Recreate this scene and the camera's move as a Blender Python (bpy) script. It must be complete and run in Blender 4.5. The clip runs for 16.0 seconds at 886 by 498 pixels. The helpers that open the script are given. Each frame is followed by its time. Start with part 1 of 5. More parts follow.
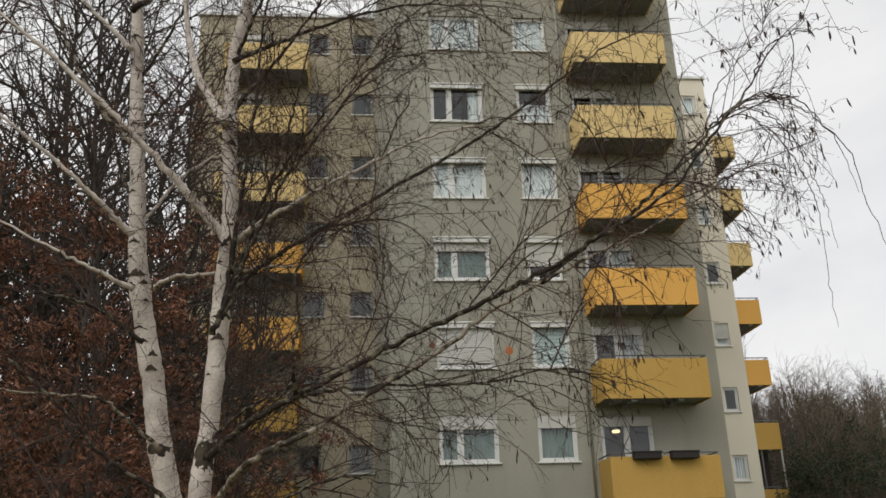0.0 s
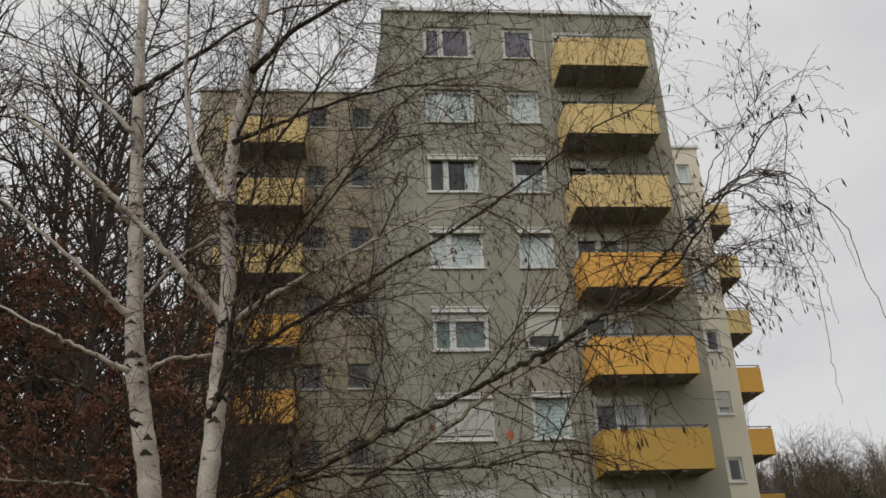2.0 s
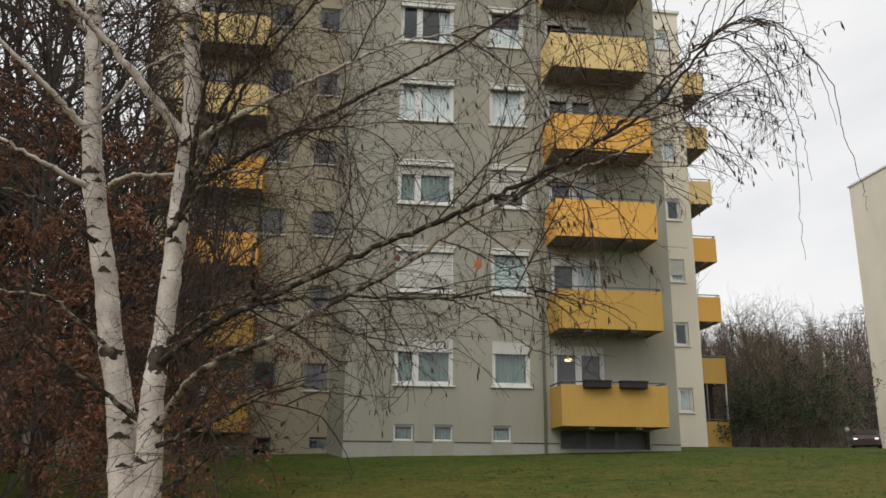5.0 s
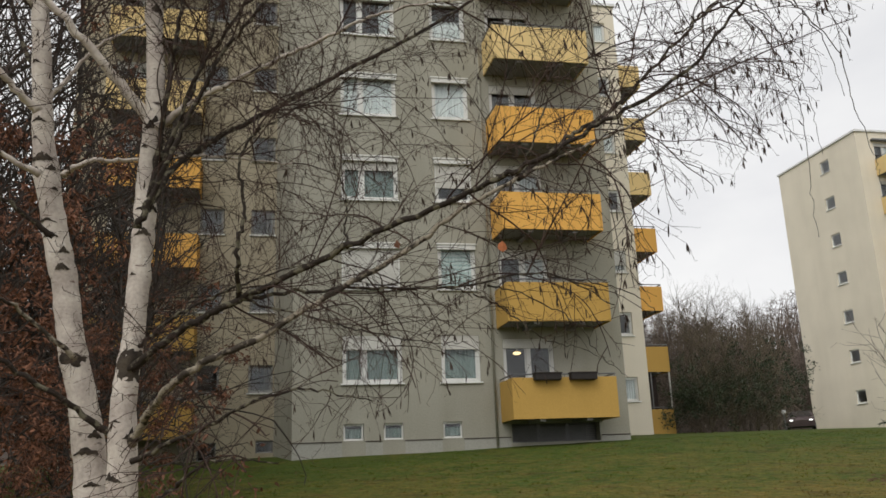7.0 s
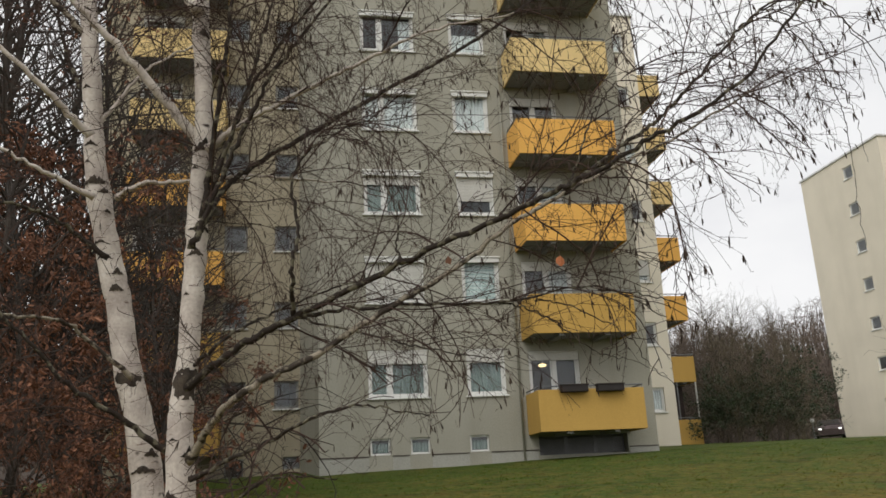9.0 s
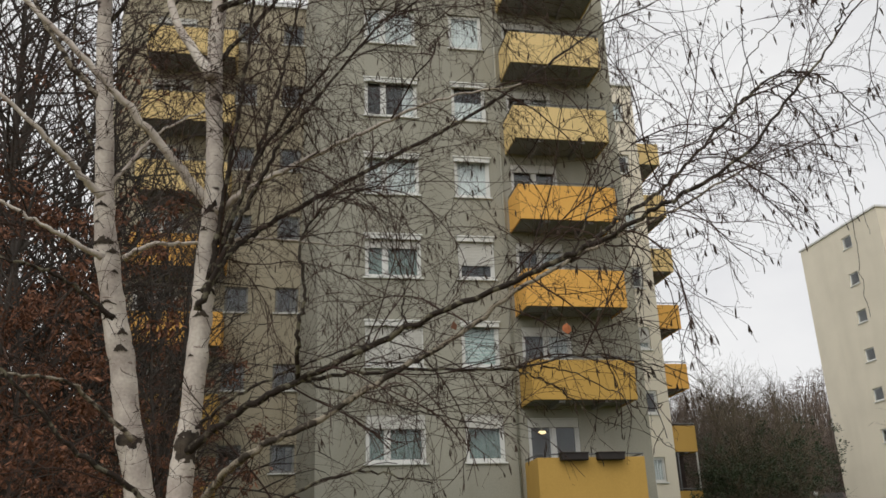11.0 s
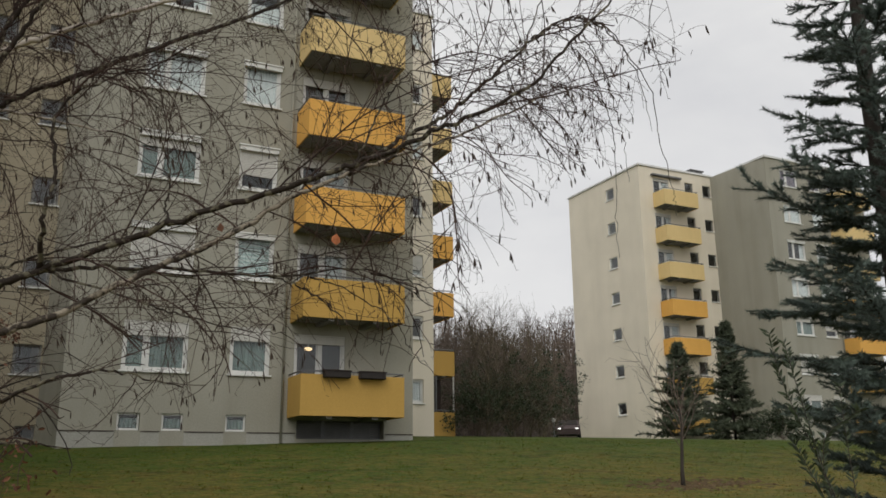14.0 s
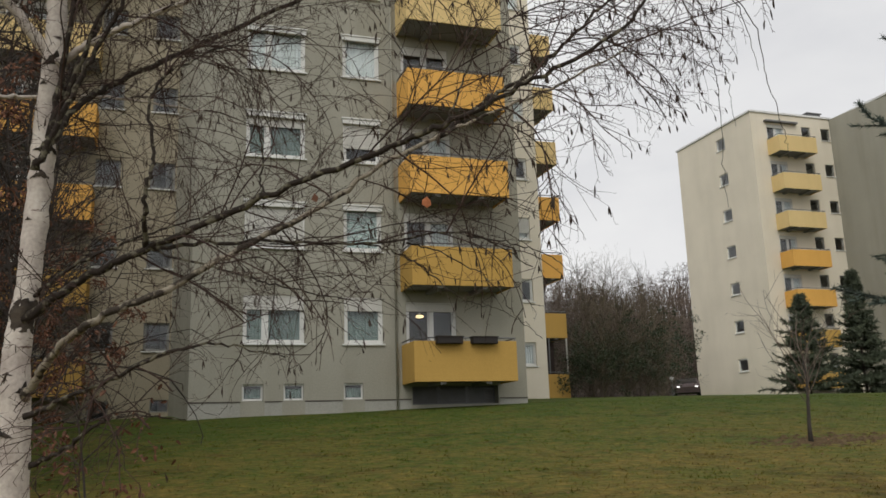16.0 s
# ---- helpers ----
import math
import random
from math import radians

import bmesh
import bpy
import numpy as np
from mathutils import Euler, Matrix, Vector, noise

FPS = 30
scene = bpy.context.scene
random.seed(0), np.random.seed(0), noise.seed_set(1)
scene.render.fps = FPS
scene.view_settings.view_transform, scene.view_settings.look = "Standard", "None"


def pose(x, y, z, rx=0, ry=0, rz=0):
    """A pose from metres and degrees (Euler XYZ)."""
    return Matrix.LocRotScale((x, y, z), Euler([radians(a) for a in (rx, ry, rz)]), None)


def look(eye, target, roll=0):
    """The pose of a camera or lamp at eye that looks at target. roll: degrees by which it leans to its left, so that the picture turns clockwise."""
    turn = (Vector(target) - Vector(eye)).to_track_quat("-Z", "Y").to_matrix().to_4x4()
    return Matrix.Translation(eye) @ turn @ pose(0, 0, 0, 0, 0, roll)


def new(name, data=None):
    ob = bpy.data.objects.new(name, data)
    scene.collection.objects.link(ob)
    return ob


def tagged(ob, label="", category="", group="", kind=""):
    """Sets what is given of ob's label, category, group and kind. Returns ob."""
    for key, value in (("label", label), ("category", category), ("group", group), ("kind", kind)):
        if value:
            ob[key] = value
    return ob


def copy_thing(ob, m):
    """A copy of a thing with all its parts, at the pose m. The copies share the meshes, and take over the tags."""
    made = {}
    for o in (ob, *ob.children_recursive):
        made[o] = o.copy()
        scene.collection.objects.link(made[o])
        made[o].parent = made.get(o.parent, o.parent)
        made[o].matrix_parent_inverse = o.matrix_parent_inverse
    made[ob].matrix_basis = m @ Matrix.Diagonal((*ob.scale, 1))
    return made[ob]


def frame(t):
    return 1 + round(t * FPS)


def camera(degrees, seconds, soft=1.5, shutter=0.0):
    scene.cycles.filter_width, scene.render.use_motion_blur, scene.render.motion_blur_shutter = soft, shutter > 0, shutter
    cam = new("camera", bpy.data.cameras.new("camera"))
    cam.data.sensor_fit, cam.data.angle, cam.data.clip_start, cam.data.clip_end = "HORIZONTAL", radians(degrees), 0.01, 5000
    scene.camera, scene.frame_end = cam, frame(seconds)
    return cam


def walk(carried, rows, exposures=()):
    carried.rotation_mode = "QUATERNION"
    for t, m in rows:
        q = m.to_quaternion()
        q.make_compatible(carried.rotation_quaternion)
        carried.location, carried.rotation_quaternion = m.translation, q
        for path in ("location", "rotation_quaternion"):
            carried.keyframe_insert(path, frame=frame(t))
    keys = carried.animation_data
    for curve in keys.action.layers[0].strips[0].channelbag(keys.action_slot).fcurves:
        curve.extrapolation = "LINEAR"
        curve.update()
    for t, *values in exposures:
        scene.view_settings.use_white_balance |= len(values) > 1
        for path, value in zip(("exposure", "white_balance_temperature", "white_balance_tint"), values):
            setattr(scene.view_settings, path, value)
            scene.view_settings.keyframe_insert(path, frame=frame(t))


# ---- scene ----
cam = camera(54.15, 16.0, 1.6)
PATH = [
    (0.0, pose(-0.603, -25.170, -0.819, 110.26, 1.61, -4.59)),
    (0.5, pose(-0.598, -25.197, -0.806, 111.27, 1.31, -4.94)),
    (1.0, pose(-0.607, -25.176, -0.792, 112.66, 2.02, -4.49)),
    (1.5, pose(-0.616, -25.124, -0.764, 114.06, 2.74, -4.32)),
    (2.0, pose(-0.605, -25.179, -0.770, 114.80, 2.15, -4.51)),
    (2.5, pose(-0.601, -25.194, -0.798, 113.23, 1.37, -5.06)),
    (3.0, pose(-0.597, -25.176, -0.815, 110.59, 1.52, -5.45)),
    (3.5, pose(-0.598, -25.149, -0.822, 108.16, 0.99, -5.62)),
    (4.0, pose(-0.613, -25.054, -0.799, 106.25, 0.43, -6.09)),
    (4.5, pose(-0.616, -24.969, -0.790, 105.49, 0.59, -6.60)),
    (5.0, pose(-0.621, -25.048, -0.837, 105.31, -0.30, -7.89)),
    (7.5, pose(-0.873, -24.665, -0.793, 105.02, 2.49, -11.78)),
    (8.0, pose(-0.905, -24.685, -0.793, 104.92, 2.94, -11.09)),
    (8.5, pose(-0.939, -24.709, -0.794, 105.36, 2.92, -10.39)),
    (9.0, pose(-0.948, -24.712, -0.791, 105.97, 2.80, -9.99)),
    (11.5, pose(-0.983, -24.730, -0.789, 110.72, 1.45, -11.02)),
    (12.0, pose(-0.988, -24.722, -0.785, 110.66, 1.04, -13.83)),
    (12.5, pose(-0.977, -24.703, -0.783, 110.06, 0.87, -18.13)),
    (13.0, pose(-0.955, -24.686, -0.788, 108.91, 1.01, -22.93)),
    (13.5, pose(-0.934, -24.683, -0.798, 106.66, 1.14, -26.04)),
    (14.0, pose(-0.929, -24.675, -0.806, 104.59, 0.49, -25.73)),
    (14.5, pose(-0.921, -24.669, -0.811, 103.37, 0.74, -23.66)),
    (15.0, pose(-0.915, -24.661, -0.808, 103.06, 1.17, -21.78)),
    (15.5, pose(-0.897, -24.648, -0.808, 102.87, 1.36, -20.07)),
    (16.0, pose(-0.865, -24.630, -0.806, 102.42, 1.78, -18.12)),
]
EXPOSURES = [(0.0, 0.17), (1.0, -0.08), (2.0, -0.17), (3.0, -0.13), (4.0, 0.12), (5.0, 0.24), (7.5, 0.24), (9.0, 0.29), (11.5, 0.14), (12.5, -0.04), (13.1, -0.25), (13.6, -0.11), (14.0, 0.0), (14.5, 0.05), (15.0, 0.06), (16.0, 0.09)]
walk(cam, PATH, EXPOSURES)

# ---- sky and sun: an even overcast ----
world = bpy.data.worlds.new("overcast_sky")
scene.world = world
world.use_nodes = True
wn, wl = world.node_tree.nodes, world.node_tree.links
wn.clear()
w_out, w_bg = wn.new("ShaderNodeOutputWorld"), wn.new("ShaderNodeBackground")
w_sky = wn.new("ShaderNodeTexSky")
w_sky.sky_type, w_sky.sun_disc = "NISHITA", False
w_sky.sun_elevation, w_sky.sun_rotation = radians(38), radians(215)
w_sky.air_density, w_sky.dust_density = 1.0, 4.0
w_sat = wn.new("ShaderNodeHueSaturation")
w_sat.inputs["Saturation"].default_value = 0.10
w_co, w_map, w_noise, w_ramp, w_mix = (wn.new(k) for k in (
    "ShaderNodeTexCoord", "ShaderNodeMapping", "ShaderNodeTexNoise", "ShaderNodeValToRGB", "ShaderNodeMix"))
w_map.inputs["Scale"].default_value = (1.0, 1.0, 2.2)
w_map.inputs["Location"].default_value = (3.1, 1.7, 0.4)
w_noise.inputs["Scale"].default_value, w_noise.inputs["Detail"].default_value = 2.3, 7
w_noise.inputs["Roughness"].default_value, w_noise.inputs["Distortion"].default_value = 0.52, 0.35
w_ramp.color_ramp.elements[0].position, w_ramp.color_ramp.elements[1].position = 0.30, 0.62
w_ramp.color_ramp.elements[0].color = (7.6, 7.65, 7.9, 1)
w_ramp.color_ramp.elements[1].color = (9.8, 9.75, 9.65, 1)
w_mix.data_type = "RGBA"
w_mix.inputs["Factor"].default_value = 0.85
wl.new(w_co.outputs["Generated"], w_map.inputs["Vector"])
wl.new(w_map.outputs["Vector"], w_noise.inputs["Vector"])
wl.new(w_noise.outputs["Fac"], w_ramp.inputs["Fac"])
wl.new(w_sky.outputs["Color"], w_sat.inputs["Color"])
wl.new(w_sat.outputs["Color"], w_mix.inputs["A"])
wl.new(w_ramp.outputs["Color"], w_mix.inputs["B"])
wl.new(w_mix.outputs["Result"], w_bg.inputs["Color"])
w_bg.inputs["Strength"].default_value = 0.094
wl.new(w_bg.outputs["Background"], w_out.inputs["Surface"])

sun_data = bpy.data.lights.new("sun", "SUN")
sun_data.energy, sun_data.angle, sun_data.color = 0.95, radians(40), (1.0, 0.97, 0.93)
sun = new("sun", sun_data)
sun.matrix_world = look((-20, -30, 40), (0, 0, 0))


# ---- materials ----
def material(name, color, rough=0.8, other=None, big=1.5, fine=40.0, bump=0.2, metal=0.0, island=0.0, spec=0.2, thin=0.02):
    """A surface of two mixed tones: broad patches and fine grain, with relief."""
    m = bpy.data.materials.new(name)
    m.use_nodes = True
    n, l = m.node_tree.nodes, m.node_tree.links
    b = n["Principled BSDF"]
    b.inputs["Roughness"].default_value, b.inputs["Metallic"].default_value = rough, metal
    b.inputs["Specular IOR Level"].default_value = spec
    co, n1, n2, mix1, mix2, ramp = (n.new(k) for k in ("ShaderNodeTexCoord", "ShaderNodeTexNoise", "ShaderNodeTexNoise", "ShaderNodeMix", "ShaderNodeMix", "ShaderNodeValToRGB"))
    other = other or tuple(c * 0.8 for c in color)
    n1.inputs["Scale"].default_value, n1.inputs["Detail"].default_value = big, 5
    n2.inputs["Scale"].default_value, n2.inputs["Detail"].default_value = fine, 3
    for x in (n1, n2):
        l.new(co.outputs["Object"], x.inputs["Vector"])
    ramp.color_ramp.elements[0].position, ramp.color_ramp.elements[1].position = 0.35, 0.68
    l.new(n1.outputs["Fac"], ramp.inputs["Fac"])
    mix1.data_type = mix2.data_type = "RGBA"
    mix1.inputs["A"].default_value, mix1.inputs["B"].default_value = (*color, 1), (*other, 1)
    l.new(ramp.outputs["Color"], mix1.inputs["Factor"])
    mix2.blend_type = "OVERLAY"
    mix2.inputs["Factor"].default_value = 0.35
    l.new(mix1.outputs["Result"], mix2.inputs["A"])
    l.new(n2.outputs["Fac"], mix2.inputs["B"])
    out = mix2.outputs["Result"]
    if island:
        geo, hs, mr = n.new("ShaderNodeNewGeometry"), n.new("ShaderNodeHueSaturation"), n.new("ShaderNodeMapRange")
        mr.inputs["To Min"].default_value, mr.inputs["To Max"].default_value = 1 - island, 1 + island
        l.new(geo.outputs["Random Per Island"], mr.inputs["Value"])
        l.new(mr.outputs["Result"], hs.inputs["Value"])
        l.new(out, hs.inputs["Color"])
        out = hs.outputs["Color"]
    l.new(out, b.inputs["Base Color"])
    if bump:
        bp = n.new("ShaderNodeBump")
        bp.inputs["Strength"].default_value, bp.inputs["Distance"].default_value = bump, thin
        l.new(n2.outputs["Fac"], bp.inputs["Height"])
        l.new(bp.outputs["Normal"], b.inputs["Normal"])
    return m


def plaster(name, color, streak=0.16, grain=0.22):
    """Rough render with broad blotches and faint rain streaks running down."""
    m = material(name, color, 0.92, tuple(c * 0.9 for c in color), 0.35, 26.0, 0.35, thin=0.012, spec=0.2)
    n, l = m.node_tree.nodes, m.node_tree.links
    b = n["Principled BSDF"]
    src = b.inputs["Base Color"].links[0].from_socket
    src.node.inputs["Factor"].default_value = grain
    co, mp, nz, rp, mx = (n.new(k) for k in ("ShaderNodeTexCoord", "ShaderNodeMapping", "ShaderNodeTexNoise", "ShaderNodeValToRGB", "ShaderNodeMix"))
    mp.inputs["Scale"].default_value = (1.3, 1.3, 0.10)
    nz.inputs["Scale"].default_value, nz.inputs["Detail"].default_value = 1.0, 6
    rp.color_ramp.elements[0].position, rp.color_ramp.elements[1].position = 0.42, 0.78
    mx.data_type, mx.blend_type = "RGBA", "MULTIPLY"
    mx.inputs["B"].default_value = (1 - streak, 1 - streak, 1 - 1.15 * streak, 1)
    l.new(co.outputs["Object"], mp.inputs["Vector"])
    l.new(mp.outputs["Vector"], nz.inputs["Vector"])
    l.new(nz.outputs["Fac"], rp.inputs["Fac"])
    l.new(rp.outputs["Color"], mx.inputs["Factor"])
    l.new(src, mx.inputs["A"])
    l.new(mx.outputs["Result"], b.inputs["Base Color"])
    return m


def blind_cloth():
    """A pale pleated blind: even light and grey-green stripes lying across."""
    m = material("pleated_blind", (0.72, 0.76, 0.73), 0.9, (0.60, 0.66, 0.63), 3, 90, 0.1)
    n, l = m.node_tree.nodes, m.node_tree.links
    b = n["Principled BSDF"]
    src = b.inputs["Base Color"].links[0].from_socket
    co, wave, mx = (n.new(k) for k in ("ShaderNodeTexCoord", "ShaderNodeTexWave", "ShaderNodeMix"))
    wave.bands_direction = "Z"
    wave.inputs["Scale"].default_value, wave.inputs["Distortion"].default_value = 2.6, 0.3
    mx.data_type, mx.blend_type = "RGBA", "MULTIPLY"
    mx.inputs["B"].default_value = (0.66, 0.76, 0.73, 1)
    l.new(co.outputs["Object"], wave.inputs["Vector"])
    l.new(wave.outputs["Fac"], mx.inputs["Factor"])
    l.new(src, mx.inputs["A"])
    l.new(mx.outputs["Result"], b.inputs["Base Color"])
    return m


GREY = plaster("grey_render", (0.342, 0.330, 0.273), 0.14)
BEIGE = plaster("beige_render", (0.75, 0.685, 0.56), 0.05)
# Olive-beige render, darkened further for the shade of trees before the wing.
SHADED_OLIVE = plaster("shaded_olive_render", (0.388, 0.344, 0.253), 0.10)
PLINTH = plaster("plinth_render", (0.37, 0.365, 0.325), 0.12)
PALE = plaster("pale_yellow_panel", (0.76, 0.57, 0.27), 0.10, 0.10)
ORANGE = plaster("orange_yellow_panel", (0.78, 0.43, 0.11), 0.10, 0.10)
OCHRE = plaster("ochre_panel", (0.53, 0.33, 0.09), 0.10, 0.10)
CONCRETE = material("concrete", (0.27, 0.265, 0.265), 0.9, None, 1.2, 30, 0.3)
GREY_FRAME = material("grey_window_frame", (0.30, 0.30, 0.28), 0.5, (0.20, 0.20, 0.19), 3, 50, 0.05)
WHITE = material("white_plastic", (0.70, 0.70, 0.67), 0.4, (0.62, 0.62, 0.59), 3, 50, 0.05)
SHUTTER = material("shutter_slats", (0.56, 0.55, 0.51), 0.5, (0.49, 0.48, 0.44), 2, 40, 0.05)
COPING = material("metal_coping", (0.76, 0.76, 0.75), 0.5, None, 2, 30, 0.05)
RAIL = material("grey_handrail", (0.20, 0.20, 0.20), 0.5, None, 3, 40, 0.05, metal=0.5)
DARK = material("dark_plastic", (0.035, 0.03, 0.028), 0.6, None, 4, 40, 0.1)
# Dark brown that paints shade: the line over the plinth, the dim glazed balcony.
SHADE_BROWN = material("shade_brown", (0.070, 0.052, 0.045), 0.7, None, 3, 40, 0.1)
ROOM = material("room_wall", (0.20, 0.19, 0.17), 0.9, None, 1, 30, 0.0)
CURTAIN = material("net_curtain", (0.82, 0.83, 0.80), 0.9, (0.68, 0.70, 0.68), 3, 90, 0.1)
BLIND = blind_cloth()
DRAPE = material("green_drape", (0.22, 0.28, 0.25), 0.9, None, 3, 90, 0.1)
PLUM = material("plum_drape", (0.23, 0.19, 0.23), 0.9, None, 3, 90, 0.1)
TWIG = material("birch_twig", (0.040, 0.024, 0.019), 0.8, (0.066, 0.040, 0.031), 6, 120, 0.1, island=0.25)
BOUGH = material("birch_bough_bark", (0.034, 0.026, 0.021), 0.9, (0.155, 0.140, 0.100), 30, 150, 0.9, thin=0.006)
GREY_BARK = material("grey_bough_bark", (0.30, 0.26, 0.20), 0.9, (0.050, 0.040, 0.031), 24, 150, 0.9, thin=0.006)
for bark, low, high in ((BOUGH, 0.52, 0.60), (GREY_BARK, 0.47, 0.56)):
    # lichen in sharp-edged patches
    for node in bark.node_tree.nodes:
        if node.bl_idname == "ShaderNodeValToRGB":
            node.color_ramp.elements[0].position, node.color_ramp.elements[1].position = low, high
CATKIN = material("catkin", (0.052, 0.036, 0.026), 0.85, None, 40, 200, 0.2, island=0.3)
WOOD = material("dark_tree_bark", (0.060, 0.050, 0.042), 0.9, (0.035, 0.030, 0.026), 2, 20, 0.5, island=0.2)
BRUSH = material("grey_brown_brush", (0.160, 0.124, 0.100), 0.9, (0.094, 0.075, 0.063), 1, 20, 0.1, island=0.35)
PALE_BRUSH = material("olive_brown_brush", (0.128, 0.108, 0.068), 0.9, (0.076, 0.064, 0.045), 1, 20, 0.1, island=0.3)
BROWN_LEAF = material("withered_leaf", (0.205, 0.094, 0.053), 0.8, (0.105, 0.053, 0.037), 8, 60, 0.2, island=0.45)
ORANGE_LEAF = material("orange_leaf", (0.42, 0.145, 0.06), 0.7, None, 20, 90, 0.1)
NEEDLE = material("spruce_needle", (0.066, 0.090, 0.074), 0.65, (0.104, 0.134, 0.114), 6, 60, 0.0, island=0.35)
FIR = material("fir_foliage", (0.080, 0.094, 0.058), 0.8, (0.050, 0.062, 0.040), 1, 8, 0.0, island=0.25)
EVERGREEN = material("evergreen_leaf", (0.045, 0.060, 0.030), 0.45, (0.03, 0.042, 0.022), 8, 40, 0.0, island=0.4)
def lawn_material(name, green, straw, island, bump):
    """Winter grass: mossy green near the houses, straw-brown and worn lower down."""
    m = material(name, green, 0.95, straw, 0.5, 9, bump, island=island, thin=0.05)
    n, l = m.node_tree.nodes, m.node_tree.links
    mix, grain = [x for x in n if x.bl_idname == "ShaderNodeMix"][:2]
    grain.inputs["Factor"].default_value = 0.6
    ramp = [x for x in n if x.bl_idname == "ShaderNodeValToRGB"][0]
    co = [x for x in n if x.bl_idname == "ShaderNodeTexCoord"][0]
    sep, fall, patch, add, sub = (n.new(k) for k in ("ShaderNodeSeparateXYZ", "ShaderNodeMapRange", "ShaderNodeTexNoise", "ShaderNodeMath", "ShaderNodeMath"))
    l.new(co.outputs["Object"], sep.inputs["Vector"])
    l.new(sep.outputs["Y"], fall.inputs["Value"])
    fall.inputs["From Min"].default_value, fall.inputs["From Max"].default_value = -17.0, -3.0
    fall.inputs["To Min"].default_value, fall.inputs["To Max"].default_value = 0.38, -0.32
    patch.inputs["Scale"].default_value, patch.inputs["Detail"].default_value, patch.inputs["Roughness"].default_value = 3.6, 8, 0.75
    l.new(co.outputs["Object"], patch.inputs["Vector"])
    add.operation, sub.operation = "ADD", "MULTIPLY_ADD"
    l.new(ramp.outputs["Color"], sub.inputs[0])
    sub.inputs[1].default_value = 0.45
    l.new(fall.outputs["Result"], sub.inputs[2])
    l.new(sub.outputs["Value"], add.inputs[0])
    half = n.new("ShaderNodeMapRange")
    half.inputs["From Min"].default_value, half.inputs["From Max"].default_value = 0.35, 0.65
    half.inputs["To Min"].default_value, half.inputs["To Max"].default_value = -0.35, 0.65
    l.new(patch.outputs["Fac"], half.inputs["Value"])
    l.new(half.outputs["Result"], add.inputs[1])
    add.use_clamp = True
    # worn dark hollows between the tufts
    hollow, dip, worn = n.new("ShaderNodeTexNoise"), n.new("ShaderNodeValToRGB"), n.new("ShaderNodeMix")
    hollow.inputs["Scale"].default_value, hollow.inputs["Detail"].default_value, hollow.inputs["Roughness"].default_value = 1.1, 9, 0.72
    l.new(co.outputs["Object"], hollow.inputs["Vector"])
    dip.color_ramp.elements[0].position, dip.color_ramp.elements[1].position = 0.52, 0.66
    l.new(hollow.outputs["Fac"], dip.inputs["Fac"])
    worn.data_type, worn.blend_type = "RGBA", "MULTIPLY"
    worn.inputs["B"].default_value = (0.62, 0.56, 0.50, 1)
    l.new(dip.outputs["Color"], worn.inputs["Factor"])
    l.new(mix.outputs["Result"], worn.inputs["A"])
    l.new(worn.outputs["Result"], grain.inputs["A"])
    l.new(add.outputs["Value"], mix.inputs["Factor"])
    if island:
        # thin blades let light through from above
        b = n["Principled BSDF"]
        thin, both = n.new("ShaderNodeBsdfTranslucent"), n.new("ShaderNodeMixShader")
        l.new(b.inputs["Base Color"].links[0].from_socket, thin.inputs["Color"])
        both.inputs["Fac"].default_value = 0.5
        l.new(b.outputs["BSDF"], both.inputs[1])
        l.new(thin.outputs["BSDF"], both.inputs[2])
        l.new(both.outputs["Shader"], n["Material Output"].inputs["Surface"])
    return m


LAWN = lawn_material("lawn_soil_and_moss", (0.046, 0.072, 0.007), (0.138, 0.102, 0.022), 0.0, 0.7)
GRASS = lawn_material("grass_blade", (0.072, 0.110, 0.010), (0.205, 0.152, 0.040), 0.35, 0.0)
SOIL = material("bare_soil", (0.072, 0.046, 0.024), 0.95, (0.105, 0.074, 0.034), 3, 30, 0.6, island=0.3)
LITTER = material("leaf_litter", (0.060, 0.046, 0.036), 0.95, (0.042, 0.034, 0.028), 0.2, 3, 0.6, thin=0.2)
CAR = material("car_paint", (0.10, 0.075, 0.075), 0.3, None, 1, 20, 0.0, metal=0.3)
TYRE = material("tyre_rubber", (0.02, 0.02, 0.02), 0.9, None, 5, 60, 0.2)


def glass_material(name, tint, rough):
    m = bpy.data.materials.new(name)
    m.use_nodes = True
    b = m.node_tree.nodes["Principled BSDF"]
    b.inputs["Base Color"].default_value = (*tint, 1)
    b.inputs["Roughness"].default_value, b.inputs["Transmission Weight"].default_value, b.inputs["IOR"].default_value = rough, 1.0, 1.5
    return m


GLASS = glass_material("window_glass", (0.80, 0.85, 0.86), 0.02)

LAMP = bpy.data.materials.new("lamp_glow")
LAMP.use_nodes = True
LAMP.node_tree.nodes["Principled BSDF"].inputs["Emission Color"].default_value = (1.0, 0.70, 0.36, 1)
LAMP.node_tree.nodes["Principled BSDF"].inputs["Emission Strength"].default_value = 1.7


# Mild emission stands in for bright reflections on the car's front.
HEADLIGHT_GLINT = bpy.data.materials.new("headlight_glint")
HEADLIGHT_GLINT.use_nodes = True
HEADLIGHT_GLINT.node_tree.nodes["Principled BSDF"].inputs["Emission Color"].default_value = (1.0, 0.98, 0.95, 1)
HEADLIGHT_GLINT.node_tree.nodes["Principled BSDF"].inputs["Emission Strength"].default_value = 1.1


